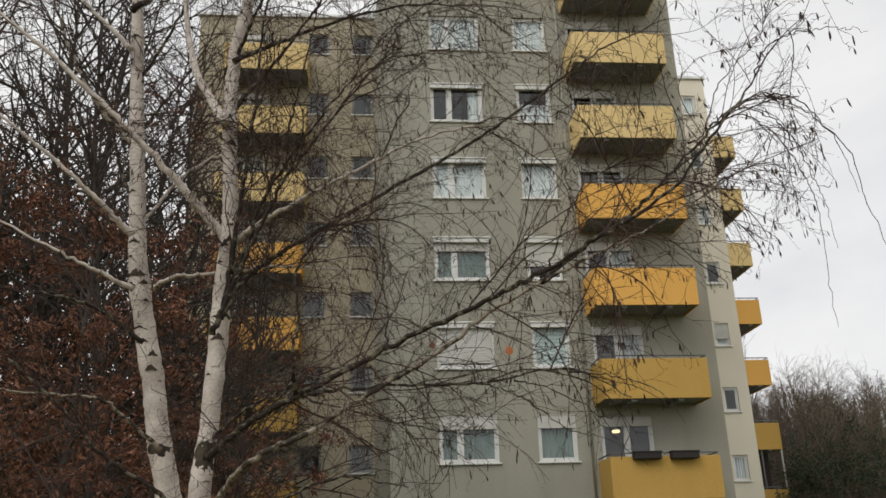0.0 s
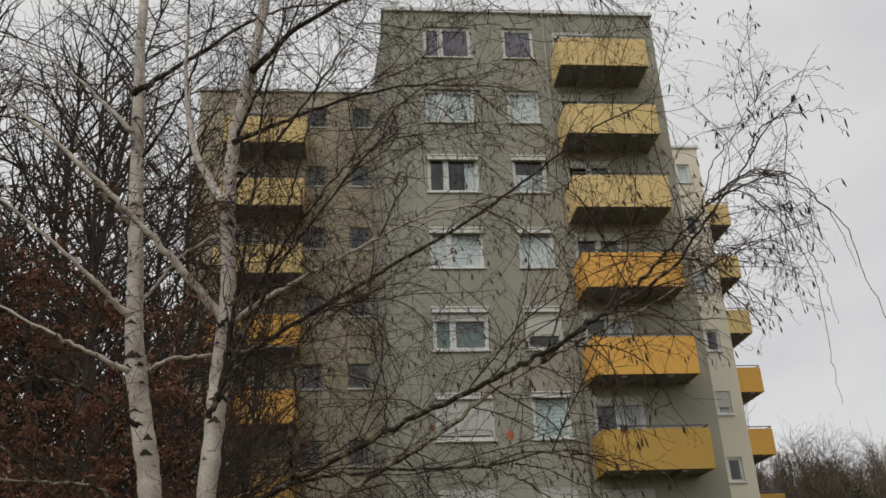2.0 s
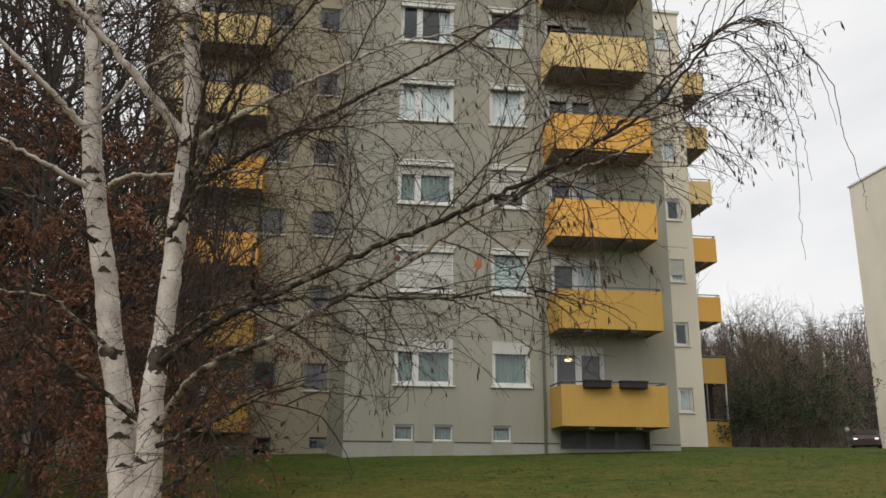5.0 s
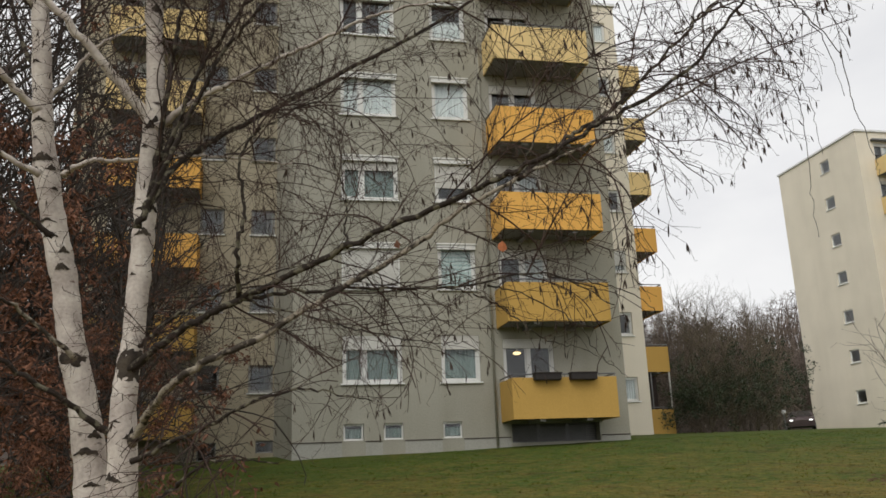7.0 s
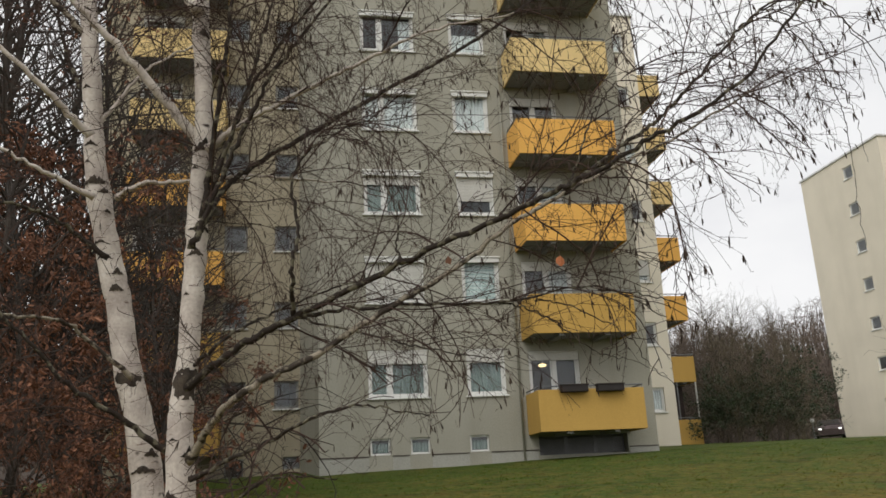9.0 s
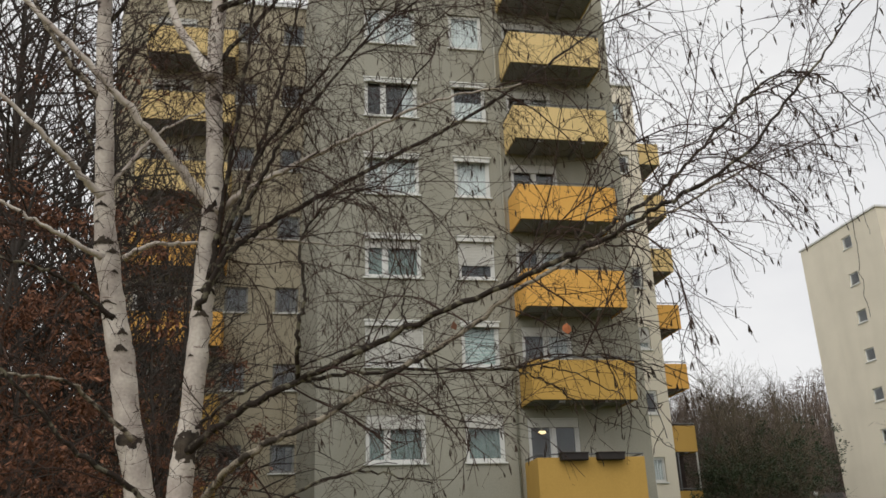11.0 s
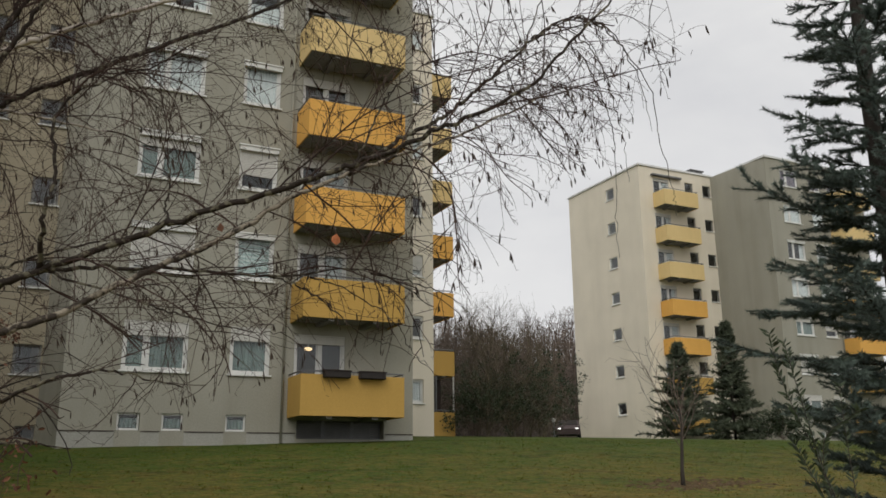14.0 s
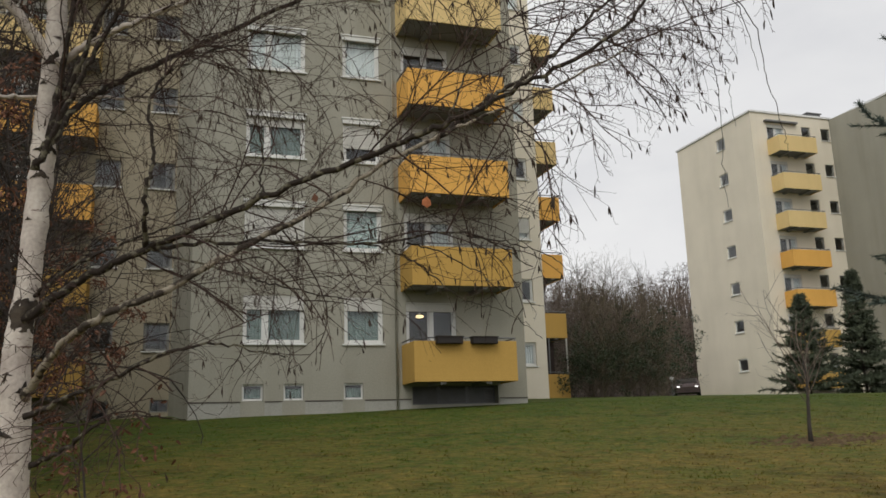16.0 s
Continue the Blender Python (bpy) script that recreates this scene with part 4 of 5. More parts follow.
# boughs: line, radius at the root and at the tip, bark, how thickly twigs stand on them
BOUGHS = [
    ([(-1.29, -21.1, 0.72), (-1.55, -21.2, 1.01), (-1.80, -21.3, 1.26), (-2.15, -21.4, 1.58), (-2.5, -21.5, 1.85)], 0.021, 0.006, BIRCH, 0.8),
    ([(-1.76, -21.1, 0.76), (-1.88, -21.2, 0.87), (-2.04, -21.3, 1.01), (-2.4, -21.4, 1.3)], 0.016, 0.006, BIRCH, 0.8),
    ([(-1.73, -21.1, 0.48), (-1.88, -21.2, 0.54), (-2.05, -21.3, 0.61), (-2.5, -21.4, 0.85)], 0.012, 0.004, BIRCH, 0.8),
    ([(-1.66, -21.1, 0.22), (-1.85, -21.2, 0.35), (-1.99, -21.3, 0.38), (-2.4, -21.4, 0.42)], 0.010, 0.004, BOUGH, 0.9),
    ([(-1.54, -21.1, -0.28), (-1.71, -21.2, -0.13), (-1.79, -21.3, -0.08), (-1.96, -21.4, -0.08), (-2.4, -21.5, -0.05)], 0.009, 0.004, GREY_BARK, 0.9),
    ([(-1.37, -21.1, -0.59), (-1.55, -21.2, -0.45), (-1.74, -21.3, -0.32), (-1.86, -21.4, -0.17), (-2.1, -21.5, 0.05)], 0.013, 0.005, BOUGH, 0.8),
    ([(-1.64, -21.1, 0.48), (-1.53, -21.2, 0.51), (-1.40, -21.12, 0.55), (-1.1, -20.9, 0.66), (-0.7, -20.7, 0.72)], 0.011, 0.004, BIRCH, 0.9),
    ([(-1.33, -21.15, -0.33), (-1.135, -21.292, -0.203), (-0.912, -21.454, -0.112), (-0.542, -21.723, 0.02), (-0.149, -22.009, 0.145), (0.036, -22.143, 0.206), (0.218, -22.276, 0.291), (0.44, -22.437, 0.397), (0.60, -22.53, 0.585), (0.745, -22.62, 0.769)], 0.0150, 0.0030, BOUGH, 1.25),
    ([(0.745, -22.62, 0.769), (0.779, -22.67, 0.862), (0.847, -22.71, 0.888), (0.925, -22.74, 0.892), (0.988, -22.8, 0.857), (1.041, -22.85, 0.813)], 0.0026, 0.0008, BOUGH, 0.7),
    ([(0.15, -21.6, 0.35), (0.386, -21.55, 0.548), (0.555, -21.55, 0.659), (0.703, -21.55, 0.788), (0.859, -21.55, 0.95), (1.02, -21.55, 1.115), (1.193, -21.55, 1.273), (1.355, -21.55, 1.346), (1.536, -21.55, 1.298), (1.68, -21.55, 1.063), (1.731, -21.55, 0.816)], 0.0100, 0.0010, BOUGH, 1.7),
    ([(-1.31, -21.15, -0.61), (-1.20, -21.35, -0.47), (-1.07, -21.55, -0.39), (-0.84, -21.6, -0.28), (-0.54, -21.6, -0.09), (-0.32, -21.6, 0.03), (-0.09, -21.6, 0.21), (0.15, -21.6, 0.35), (0.40, -21.6, 0.48), (0.67, -21.6, 0.61), (1.03, -21.6, 0.83)], 0.0150, 0.004, GREY_BARK, 1.3),
    ([(-1.29, -21.25, 0.29), (-1.19, -21.17, 0.51), (-1.01, -21.09, 0.69), (-0.59, -21.01, 0.99), (-0.13, -20.93, 1.32), (0.29, -20.85, 1.66), (0.74, -20.77, 2.06), (1.1, -20.7, 2.3)], 0.014, 0.004, BOUGH, 1.5),
    ([(-1.27, -21.2, 0.67), (-1.10, -21.28, 0.77), (-0.86, -21.36, 0.88), (-0.61, -21.44, 0.99), (-0.35, -21.52, 1.09), (0.0, -21.6, 1.15)], 0.014, 0.003, BIRCH, 1.3),
    ([(-1.31, -21.3, 0.20), (-1.22, -21.35, 0.42), (-1.11, -21.4, 0.67), (-1.00, -21.45, 0.90), (-0.80, -21.5, 1.17), (-0.5, -21.5, 1.6)], 0.012, 0.004, BOUGH, 1.6),
    ([(-0.912, -21.454, -0.112), (-0.92, -21.6, 0.03), (-0.90, -21.6, 0.18), (-0.92, -21.6, 0.38), (-0.84, -21.6, 0.52), (-0.6, -21.6, 0.66)], 0.0085, 0.003, BOUGH, 1.8),
    ([(-0.905, -21.46, -0.110), (-0.55, -21.6, -0.10), (-0.16, -21.62, -0.10), (0.23, -21.65, -0.05), (0.47, -21.7, -0.18)], 0.007, 0.002, BOUGH, 1.5),
    ([(-1.30, -21.2, -0.68), (-1.04, -21.4, -0.58), (-0.84, -21.6, -0.50), (-0.66, -21.65, -0.47), (-0.45, -21.7, -0.52)], 0.009, 0.002, BOUGH, 1.3),
    ([(-1.29, -21.12, -0.86), (-1.15, -21.25, -0.79), (-1.04, -21.35, -0.71), (-0.96, -21.4, -0.69), (-0.76, -21.45, -0.71)], 0.0085, 0.002, BOUGH, 1.5),
    ([(-1.32, -21.12, -0.25), (-1.17, -21.3, -0.16), (-1.01, -21.4, -0.09), (-0.79, -21.45, -0.01), (-0.5, -21.5, 0.07)], 0.0075, 0.002, BOUGH, 1.5),
    ([(-1.24, -21.2, 2.15), (-0.9, -21.25, 2.5), (-0.4, -21.3, 2.75), (0.2, -21.4, 2.8), (0.7, -21.4, 2.6)], 0.015, 0.003, BOUGH, 1.3),
    ([(-1.31, -21.2, 1.69), (-0.95, -21.1, 1.95), (-0.45, -21.0, 2.2), (0.1, -20.9, 2.3)], 0.012, 0.003, BOUGH, 1.2),
    ([(-1.90, -21.05, 2.1), (-1.6, -20.9, 2.5), (-1.2, -20.8, 2.9), (-0.7, -20.7, 3.1)], 0.014, 0.004, BOUGH, 1.0),
    ([(-1.88, -21.05, 1.85), (-2.2, -21.0, 2.2), (-2.6, -21.0, 2.5)], 0.012, 0.004, BIRCH, 1.0),
    ([(-1.28, -21.2, 0.36), (-1.24, -21.25, 0.70), (-1.20, -21.3, 1.03), (-1.16, -21.35, 1.41), (-1.13, -21.4, 1.82), (-1.05, -21.4, 2.4)], 0.012, 0.004, BOUGH, 1.3),
    ([(-1.25, -21.2, 0.47), (-1.12, -21.3, 0.83), (-0.96, -21.4, 1.08), (-0.75, -21.5, 1.33), (-0.49, -21.6, 1.65)], 0.009, 0.003, BOUGH, 1.3),
    ([(-1.25, -21.2, 0.52), (-1.16, -21.15, 0.80), (-1.07, -21.1, 1.17), (-1.00, -21.05, 1.52), (-0.93, -21.0, 1.98), (-0.85, -20.95, 2.5)], 0.010, 0.003, BOUGH, 1.3),
    ([(-1.31, -21.12, 1.45), (-1.05, -21.15, 1.80), (-0.80, -21.2, 2.20), (-0.60, -21.2, 2.6)], 0.010, 0.003, BOUGH, 1.3),
    ([(-1.32, -21.12, 1.74), (-1.15, -21.3, 2.05), (-0.95, -21.4, 2.50), (-0.80, -21.4, 3.0)], 0.009, 0.003, BOUGH, 1.3),
    ([(-1.88, -20.92, 1.7), (-1.70, -20.95, 2.05), (-1.55, -21.0, 2.5), (-1.50, -21.0, 3.0)], 0.010, 0.003, BOUGH, 1.3),
    ([(1.010, -21.62, 1.120), (1.160, -21.62, 1.230), (1.340, -21.62, 1.290), (1.520, -21.62, 1.200), (1.670, -21.62, 1.010), (1.710, -21.62, 0.760), (1.770, -21.62, 0.500), (1.780, -21.62, 0.370)], 0.0038, 0.0010, BOUGH, 1.3),
    ([(1.100, -21.48, 1.200), (1.250, -21.48, 1.270), (1.410, -21.48, 1.150), (1.500, -21.48, 0.970), (1.550, -21.48, 0.790), (1.540, -21.48, 0.470), (1.540, -21.48, 0.170)], 0.0036, 0.0010, BOUGH, 1.3),
    ([(1.200, -21.55, 1.270), (1.330, -21.55, 1.230), (1.450, -21.55, 1.110), (1.510, -21.55, 0.910), (1.550, -21.55, 0.760), (1.570, -21.55, 0.530)], 0.0032, 0.0010, BOUGH, 1.3),
    ([(0.900, -21.60, 1.040), (0.990, -21.60, 1.100), (1.100, -21.60, 1.370), (1.330, -21.60, 1.620), (1.410, -21.60, 1.780)], 0.0040, 0.0012, BOUGH, 0.8),
    ([(-0.912, -21.454, -0.112), (-0.6, -21.6, -0.22), (-0.41, -21.6, -0.27), (-0.22, -21.6, -0.30), (-0.08, -21.6, -0.30)], 0.0042, 0.0012, BOUGH, 1.0),
    ([(-0.16, -21.62, -0.10), (-0.04, -21.6, -0.12), (0.07, -21.6, -0.18), (0.22, -21.6, -0.29), (0.37, -21.6, -0.33), (0.49, -21.6, -0.39)], 0.0032, 0.0010, BOUGH, 1.0),
    ([(0.0, -21.62, -0.09), (0.13, -21.6, -0.11), (0.34, -21.6, -0.22), (0.43, -21.6, -0.35), (0.54, -21.6, -0.44)], 0.0030, 0.0010, BOUGH, 1.0),
    ([(0.23, -21.65, -0.06), (0.46, -21.65, -0.09), (0.62, -21.65, -0.16), (0.70, -21.65, -0.28)], 0.0030, 0.0010, BOUGH, 1.2),
    ([(-0.535, -21.725, 0.022), (-0.53, -21.6, 0.11), (-0.53, -21.6, 0.24), (-0.56, -21.6, 0.37), (-0.59, -21.6, 0.48), (-0.62, -21.6, 0.60)], 0.0042, 0.0014, BOUGH, 1.4),
    ([(0.15, -21.6, 0.37), (0.19, -21.6, 0.43), (0.28, -21.6, 0.65), (0.34, -21.6, 0.75), (0.45, -21.6, 0.87), (0.6, -21.6, 0.95)], 0.0052, 0.0014, BOUGH, 1.4),
    ([(-1.83, -20.92, 1.30), (-2.02, -21.0, 1.52), (-2.20, -21.05, 1.85), (-2.36, -21.1, 2.3)], 0.015, 0.005, GREY_BARK, 1.3),
    ([(-1.80, -20.92, 0.98), (-1.96, -20.8, 1.30), (-2.06, -20.7, 1.75), (-2.10, -20.6, 2.4)], 0.011, 0.004, BOUGH, 1.5),
    ([(-1.84, -20.92, 1.40), (-1.72, -20.9, 1.62), (-1.58, -20.8, 1.95), (-1.44, -20.7, 2.45)], 0.010, 0.003, BOUGH, 1.5),
    ([(-1.79, -20.92, 0.86), (-1.66, -20.9, 1.08), (-1.56, -20.9, 1.20), (-1.38, -20.85, 1.35)], 0.010, 0.004, BIRCH, 1.3),
    ([(-1.32, -21.2, 1.32), (-1.5, -21.1, 1.65), (-1.62, -21.0, 2.1), (-1.66, -21.0, 2.7)], 0.024, 0.008, BIRCH, 0.8),
]


# stem, height, way round from the front, half width in radians, half height, droop of its ends
SCARS = [("right", 1.37, 5, 0.8, 0.034, 0.02), ("right", 1.235, 30, 0.7, 0.026, 0.01), ("right", 0.69, 15, 1.0, 0.030, 0.02), ("right", 0.60, -30, 0.4, 0.012, 0.01), ("right", 0.33, 20, 1.1, 0.024, 0.024), ("right", 0.22, 0, 0.75, 0.022, 0.020),
         ("right", 0.05, -30, 0.30, 0.008, 0.006), ("right", -0.59, 45, 0.7, 0.030, 0.012), ("right", -0.745, -25, 0.6, 0.022, 0.012), ("right", -0.53, -20, 0.35, 0.008, 0.006), ("right", 2.2, 0, 0.9, 0.016, 0.02),
         ("left", 0.601, -15, 1.0, 0.028, 0.030), ("left", 0.545, -35, 0.55, 0.022, 0.010), ("left", 0.555, 28, 0.45, 0.016, 0.006), ("left", 0.465, 35, 0.35, 0.015, 0.002), ("left", 0.33, -20, 0.8, 0.012, 0.030), ("left", 0.262, -25, 0.75, 0.013, 0.026),
         ("left", 0.190, 28, 0.45, 0.024, 0.010), ("left", 0.118, 8, 0.55, 0.028, 0.010), ("left", 0.78, -10, 0.7, 0.016, 0.02), ("left", 1.06, -20, 0.5, 0.012, 0.02),
         ("left", -0.569, 38, 0.5, 0.026, 0.016), ("left", -0.635, -10, 0.85, 0.022, 0.018), ("left", -0.76, 15, 0.5, 0.014, 0.010), ("left", 1.45, 0, 0.7, 0.014, 0.02), ("left", 2.0, 10, 0.8, 0.014, 0.02)]
# rough dark knots where boughs leave: stem, height, half height, how proud, way round from the front
KNOTS = [("right", -0.31, 0.075, 0.10, 20), ("left", -0.262, 0.040, 0.05, -5)]


def birch_twig(shape, p, d, length, r, level, rng, droop, keep, tips, sides=4):
    """A long whip that bends in smooth arcs, sinks towards its tip and bears side whips and short knobbly spurs."""
    n = max(4, min(22, int(length / 0.042)))
    step = length / n
    d = d.normalized()
    bend = Vector((rng.gauss(0, 0.07), rng.gauss(0, 0.07), rng.gauss(0, 0.07)))
    q, pts = p.copy(), [p.copy()]
    for i in range(n):
        bend = bend * 0.72 + Vector((rng.gauss(0, 0.062), rng.gauss(0, 0.062), rng.gauss(0, 0.062)))
        d = (d + bend + Vector((rng.gauss(0, 0.05), rng.gauss(0, 0.05), rng.gauss(0, 0.05) - droop * (0.25 + 0.75 * i / n)))).normalized()
        q = q + d * step
        if not keep(q):
            break
        pts.append(q.copy())
        if level and i and rng.random() < 0.50:
            birch_twig(shape, q, turned(d, rng, 22, 62), length * rng.uniform(0.25, 0.58) * (1.15 - 0.6 * i / n), max(r * 0.60, 0.0008), level - 1, rng, droop * 1.35, keep, tips, 3)
        elif rng.random() < 0.55:
            e = turned(d, rng, 35, 80) * rng.uniform(0.008, 0.022)
            shape.tube([q, q + e], [r * 0.55 + 0.0004, 0.0006], 3, False)
    if len(pts) < 3:
        return
    shape.tube(pts, [max(0.00065, r * (1 - 0.62 * i / n)) for i in range(len(pts))], sides, cap=False)
    tips.append((pts[-1], d.copy()))
    if len(pts) > 8:
        tips.append((pts[len(pts) * 2 // 3], d.copy()))


def above_skirt(x, y, z, slack):
    """Whether a spot lies inside the crown: its ragged lower edge rises towards the east."""
    return x < 0.6 * slack + float(np.interp(y, (-22.9, -22.3, -21.6), (0.92, 1.12, 1.50))) and z > slack + float(np.interp(x, (-1.67, -0.89, -0.42, 0.29, 0.83, 1.36), (-1.11, -0.75, -0.445, -0.21, 0.12, 0.44)))


def birch_tree():
    rng = random.Random(11)
    t = thing("birch_tree", "two-stemmed bare white birch with drooping catkin twigs", "tree", pose(0, 0, 0))
    lines = {}
    for key, (pts, radii) in STEMS.items():
        line = spline(pts, 8)
        rr = [float(np.interp(i / 8, range(len(radii)), radii)) * (1 + 0.07 * noise.noise((i * 0.4, radii[0] * 90, 0)) + 0.05 * noise.noise((i * 1.1, radii[0] * 50, 4))) for i in range(len(line))]
        for stem, z, turn, wide, tall, drop in SCARS:
            if stem == key:
                # the stem swells a little at each old branch root
                for i, p in enumerate(line):
                    rr[i] *= 1 + min(0.10, tall * 5) * math.exp(-((p.z - z) / 0.035) ** 2)
        line = [p + Vector((0.005 * noise.noise((i * 0.5, 1, 2)), 0, 0)) for i, p in enumerate(line)]
        s = Shape()
        s.tube(line, rr, 20)
        lines[key] = (line, rr)
        part("trunk", s, BIRCH, t, "white peeling trunk", smooth=True)
    fine, cats, tips = Shape(), Shape(), []
    for pts, r0, r1, mat, dense in BOUGHS:
        line = spline(pts, 9)
        n = len(line)
        line = [p + Vector((rng.gauss(0, 0.004), rng.gauss(0, 0.004), rng.gauss(0, 0.004))) if 0 < i < n - 1 else p for i, p in enumerate(line)]
        s = Shape()
        # a flared root, then a slow taper
        s.tube(line, [(r0 + (r1 - r0) * (i / (n - 1)) ** 1.1) * (1 + 0.45 * math.exp(-i / 2.2)) * (1 + (0.07 if mat is BIRCH else 0.13) * noise.noise((i * 0.8, r0 * 500, 3))) for i in range(n)], 10)
        bough = part("bough", s, mat, t, "", smooth=True)
        total = sum((b - a).length for a, b in zip(line, line[1:]))
        count = int(total / 0.098 * dense * (0.92 if pts[-1][0] < 0 else 1.05 if pts[0][0] > 0.8 else 0.82))
        for c in range(count):
            k = min(n - 2, int(n * (0.10 + 0.90 * rng.random() ** 0.8)))
            d = (line[k + 1] - line[k]).normalized()
            e = turned(d, rng, 20, 70)
            e.y *= 0.7
            slack = rng.gauss(0, 0.14)
            keep = lambda q: above_skirt(q.x, q.y, q.z, slack)
            if c % 3 == 0 and r0 > 0.005:
                whip = Shape()
                birch_twig(whip, line[k], e, rng.uniform(0.5, 1.15), rng.uniform(0.0024, 0.0040), 2, rng, 0.05 + 0.08 * rng.random(), keep, tips, 5)
                if whip.v:
                    part("twig", whip, TWIG, bough)
            else:
                birch_twig(fine, line[k], e, rng.uniform(0.25, 0.75), rng.uniform(0.0013, 0.0023), 2, rng, 0.07 + 0.08 * rng.random(), keep, tips)
        tip_d = (line[-1] - line[-2]).normalized()
        birch_twig(fine, line[-1], tip_d, 0.3, r1, 2, rng, 0.10, lambda q: above_skirt(q.x, q.y, q.z, 0.2), tips)
    for key in ("left", "right"):
        line, rr = lines[key]
        for _ in range(90):
            k = rng.randrange(20, len(line) - 12)
            e = Vector((rng.gauss(0, 0.8), rng.uniform(-0.9, 0.2), rng.gauss(0.2, 0.5))).normalized()
            birch_twig(fine, line[k] + e * rr[k] * 0.9, e, rng.uniform(0.15, 0.55), rng.uniform(0.0010, 0.0019), 1, rng, 0.03, lambda q: True, [])
    part("fine_twig", fine, TWIG, t, "tangle of fine dark drooping twigs")["kind"] = "stuff"
    for p, d in tips:
        if rng.random() < (0.25 if p.x > -0.2 else 0.13):
            catkin(cats, p, d, rng)
    part("catkin", cats, CATKIN, t, "small hanging brown catkins")["kind"] = "stuff"
    # black scars under the branch roots: ragged chevrons lying on the bark
    for stem, z, turn, wide, tall, drop in SCARS:
        line, rr = lines[stem]
        k = min(range(len(line)), key=lambda i: abs(line[i].z - z))
        r = rr[k] * 1.03 + 0.001
        s = Shape()
        nu, nv = 14, 6
        for i in range(nu + 1):
            u = 2 * i / nu - 1
            ragged = 0.9 + 0.8 * noise.noise((u * 5 + z * 9, z * 5, turn))
            # an eyebrow: peaked above, nearly straight and ragged below
            peak = 0.9 * noise.noise((z * 17, turn * 0.37, 2))
            lean = 0.5 * tall * noise.noise((z * 23, turn * 0.21, 5)) * u
            top = tall * 1.5 * max(0.0, 1 - abs(u - peak) / (1 + abs(peak))) ** 1.15 * ragged - 0.35 * drop * abs(u)
            low = -tall * 0.35 * (1 - u * u) - 0.45 * drop * abs(u) + 0.0035 * noise.noise((u * 6, z * 3, 7))
            half, mid = max(0.0004, (top - low) / 2 * (0.75 + 0.6 * noise.noise((u * 9, z * 31, 1)))), (top + low) / 2 + lean
            ang = radians(-90 + turn) + u * wide
            for j in range(nv + 1):
                h = mid + half * (2 * j / nv - 1)
                kk = min(range(len(line)), key=lambda q: abs(line[q].z - z - h))
                c = line[kk] + (line[kk + 1] - line[kk - 1]) * ((z + h - line[kk].z) / max(1e-4, line[kk + 1].z - line[kk - 1].z))
                bulge = 1 + 0.05 * (1 - abs(2 * j / nv - 1)) * (1 - abs(u))
                s.v.append((c.x + math.cos(ang) * r * bulge, c.y + math.sin(ang) * r * bulge, z + h))
        s.f += [(i * (nv + 1) + j, (i + 1) * (nv + 1) + j, (i + 1) * (nv + 1) + j + 1, i * (nv + 1) + j + 1) for i in range(nu) for j in range(nv)]
        part("bark_scar", s, SCAR, t, "black cracked branch scar", smooth=True)
    for stem, z, tall, proud, turn in KNOTS:
        line, rr = lines[stem]
        s = Shape()
        nu, nv = 28, 14
        for j in range(nv + 1):
            h = tall * (2 * j / nv - 1)
            kk = min(range(1, len(line) - 1), key=lambda q: abs(line[q].z - z - h))
            c = line[kk] + (line[kk + 1] - line[kk - 1]) * ((z + h - line[kk].z) / max(1e-4, line[kk + 1].z - line[kk - 1].z))
            for i in range(nu):
                a = 2 * math.pi * i / nu
                toward = 0.5 + 0.5 * math.cos(a - radians(-90 + turn))
                lump = noise.noise((math.cos(a) * 2.2, math.sin(a) * 2.2, (z + h) * 26)) + 0.5 * noise.noise((math.cos(a) * 5, math.sin(a) * 5, (z + h) * 60))
                r = rr[kk] * (0.90 + (0.10 + proud) * (1 - (h / tall) ** 2) * (1.25 * toward ** 1.5 - 0.05) + (0.06 + 0.5 * proud) * lump)
                s.v.append((c.x + math.cos(a) * r, c.y + math.sin(a) * r, z + h))
        s.f += [(j * nu + i, j * nu + (i + 1) % nu, (j + 1) * nu + (i + 1) % nu, (j + 1) * nu + i) for j in range(nv) for i in range(nu)]
        part("knot", s, SCAR, t, "rough dark knot at a bough's root", smooth=True)
    s = Shape()
    a = Vector((-0.12, -22.27, -0.10))
    for sx in (-1, 1):
        s.face(a, a + Vector((0.013 * sx, 0.006, -0.010)), a + Vector((0.014 * sx, 0.004, -0.024)), a + Vector((0, 0, -0.036)))
    part("leaf", s, ORANGE_LEAF, t, "single withered orange leaf")
    s = Shape()
    b = Vector((-0.34, -21.61, 0.085))
    s.face(b, b + Vector((0.016, 0.006, -0.012)), b + Vector((0.010, 0.004, -0.034)), b + Vector((-0.012, 0.0, -0.026)))
    part("leaf", s, BROWN_LEAF, t, "curled brown leaf caught on the bough")
    s = Shape()
    s.tube([a, a + Vector((-0.004, 0.02, 0.03)), Vector((-0.11, -21.72, 0.22))], [0.0008, 0.0009, 0.0012], 4)
    part("leaf_stalk", s, TWIG, t)
    return t


birch_tree()


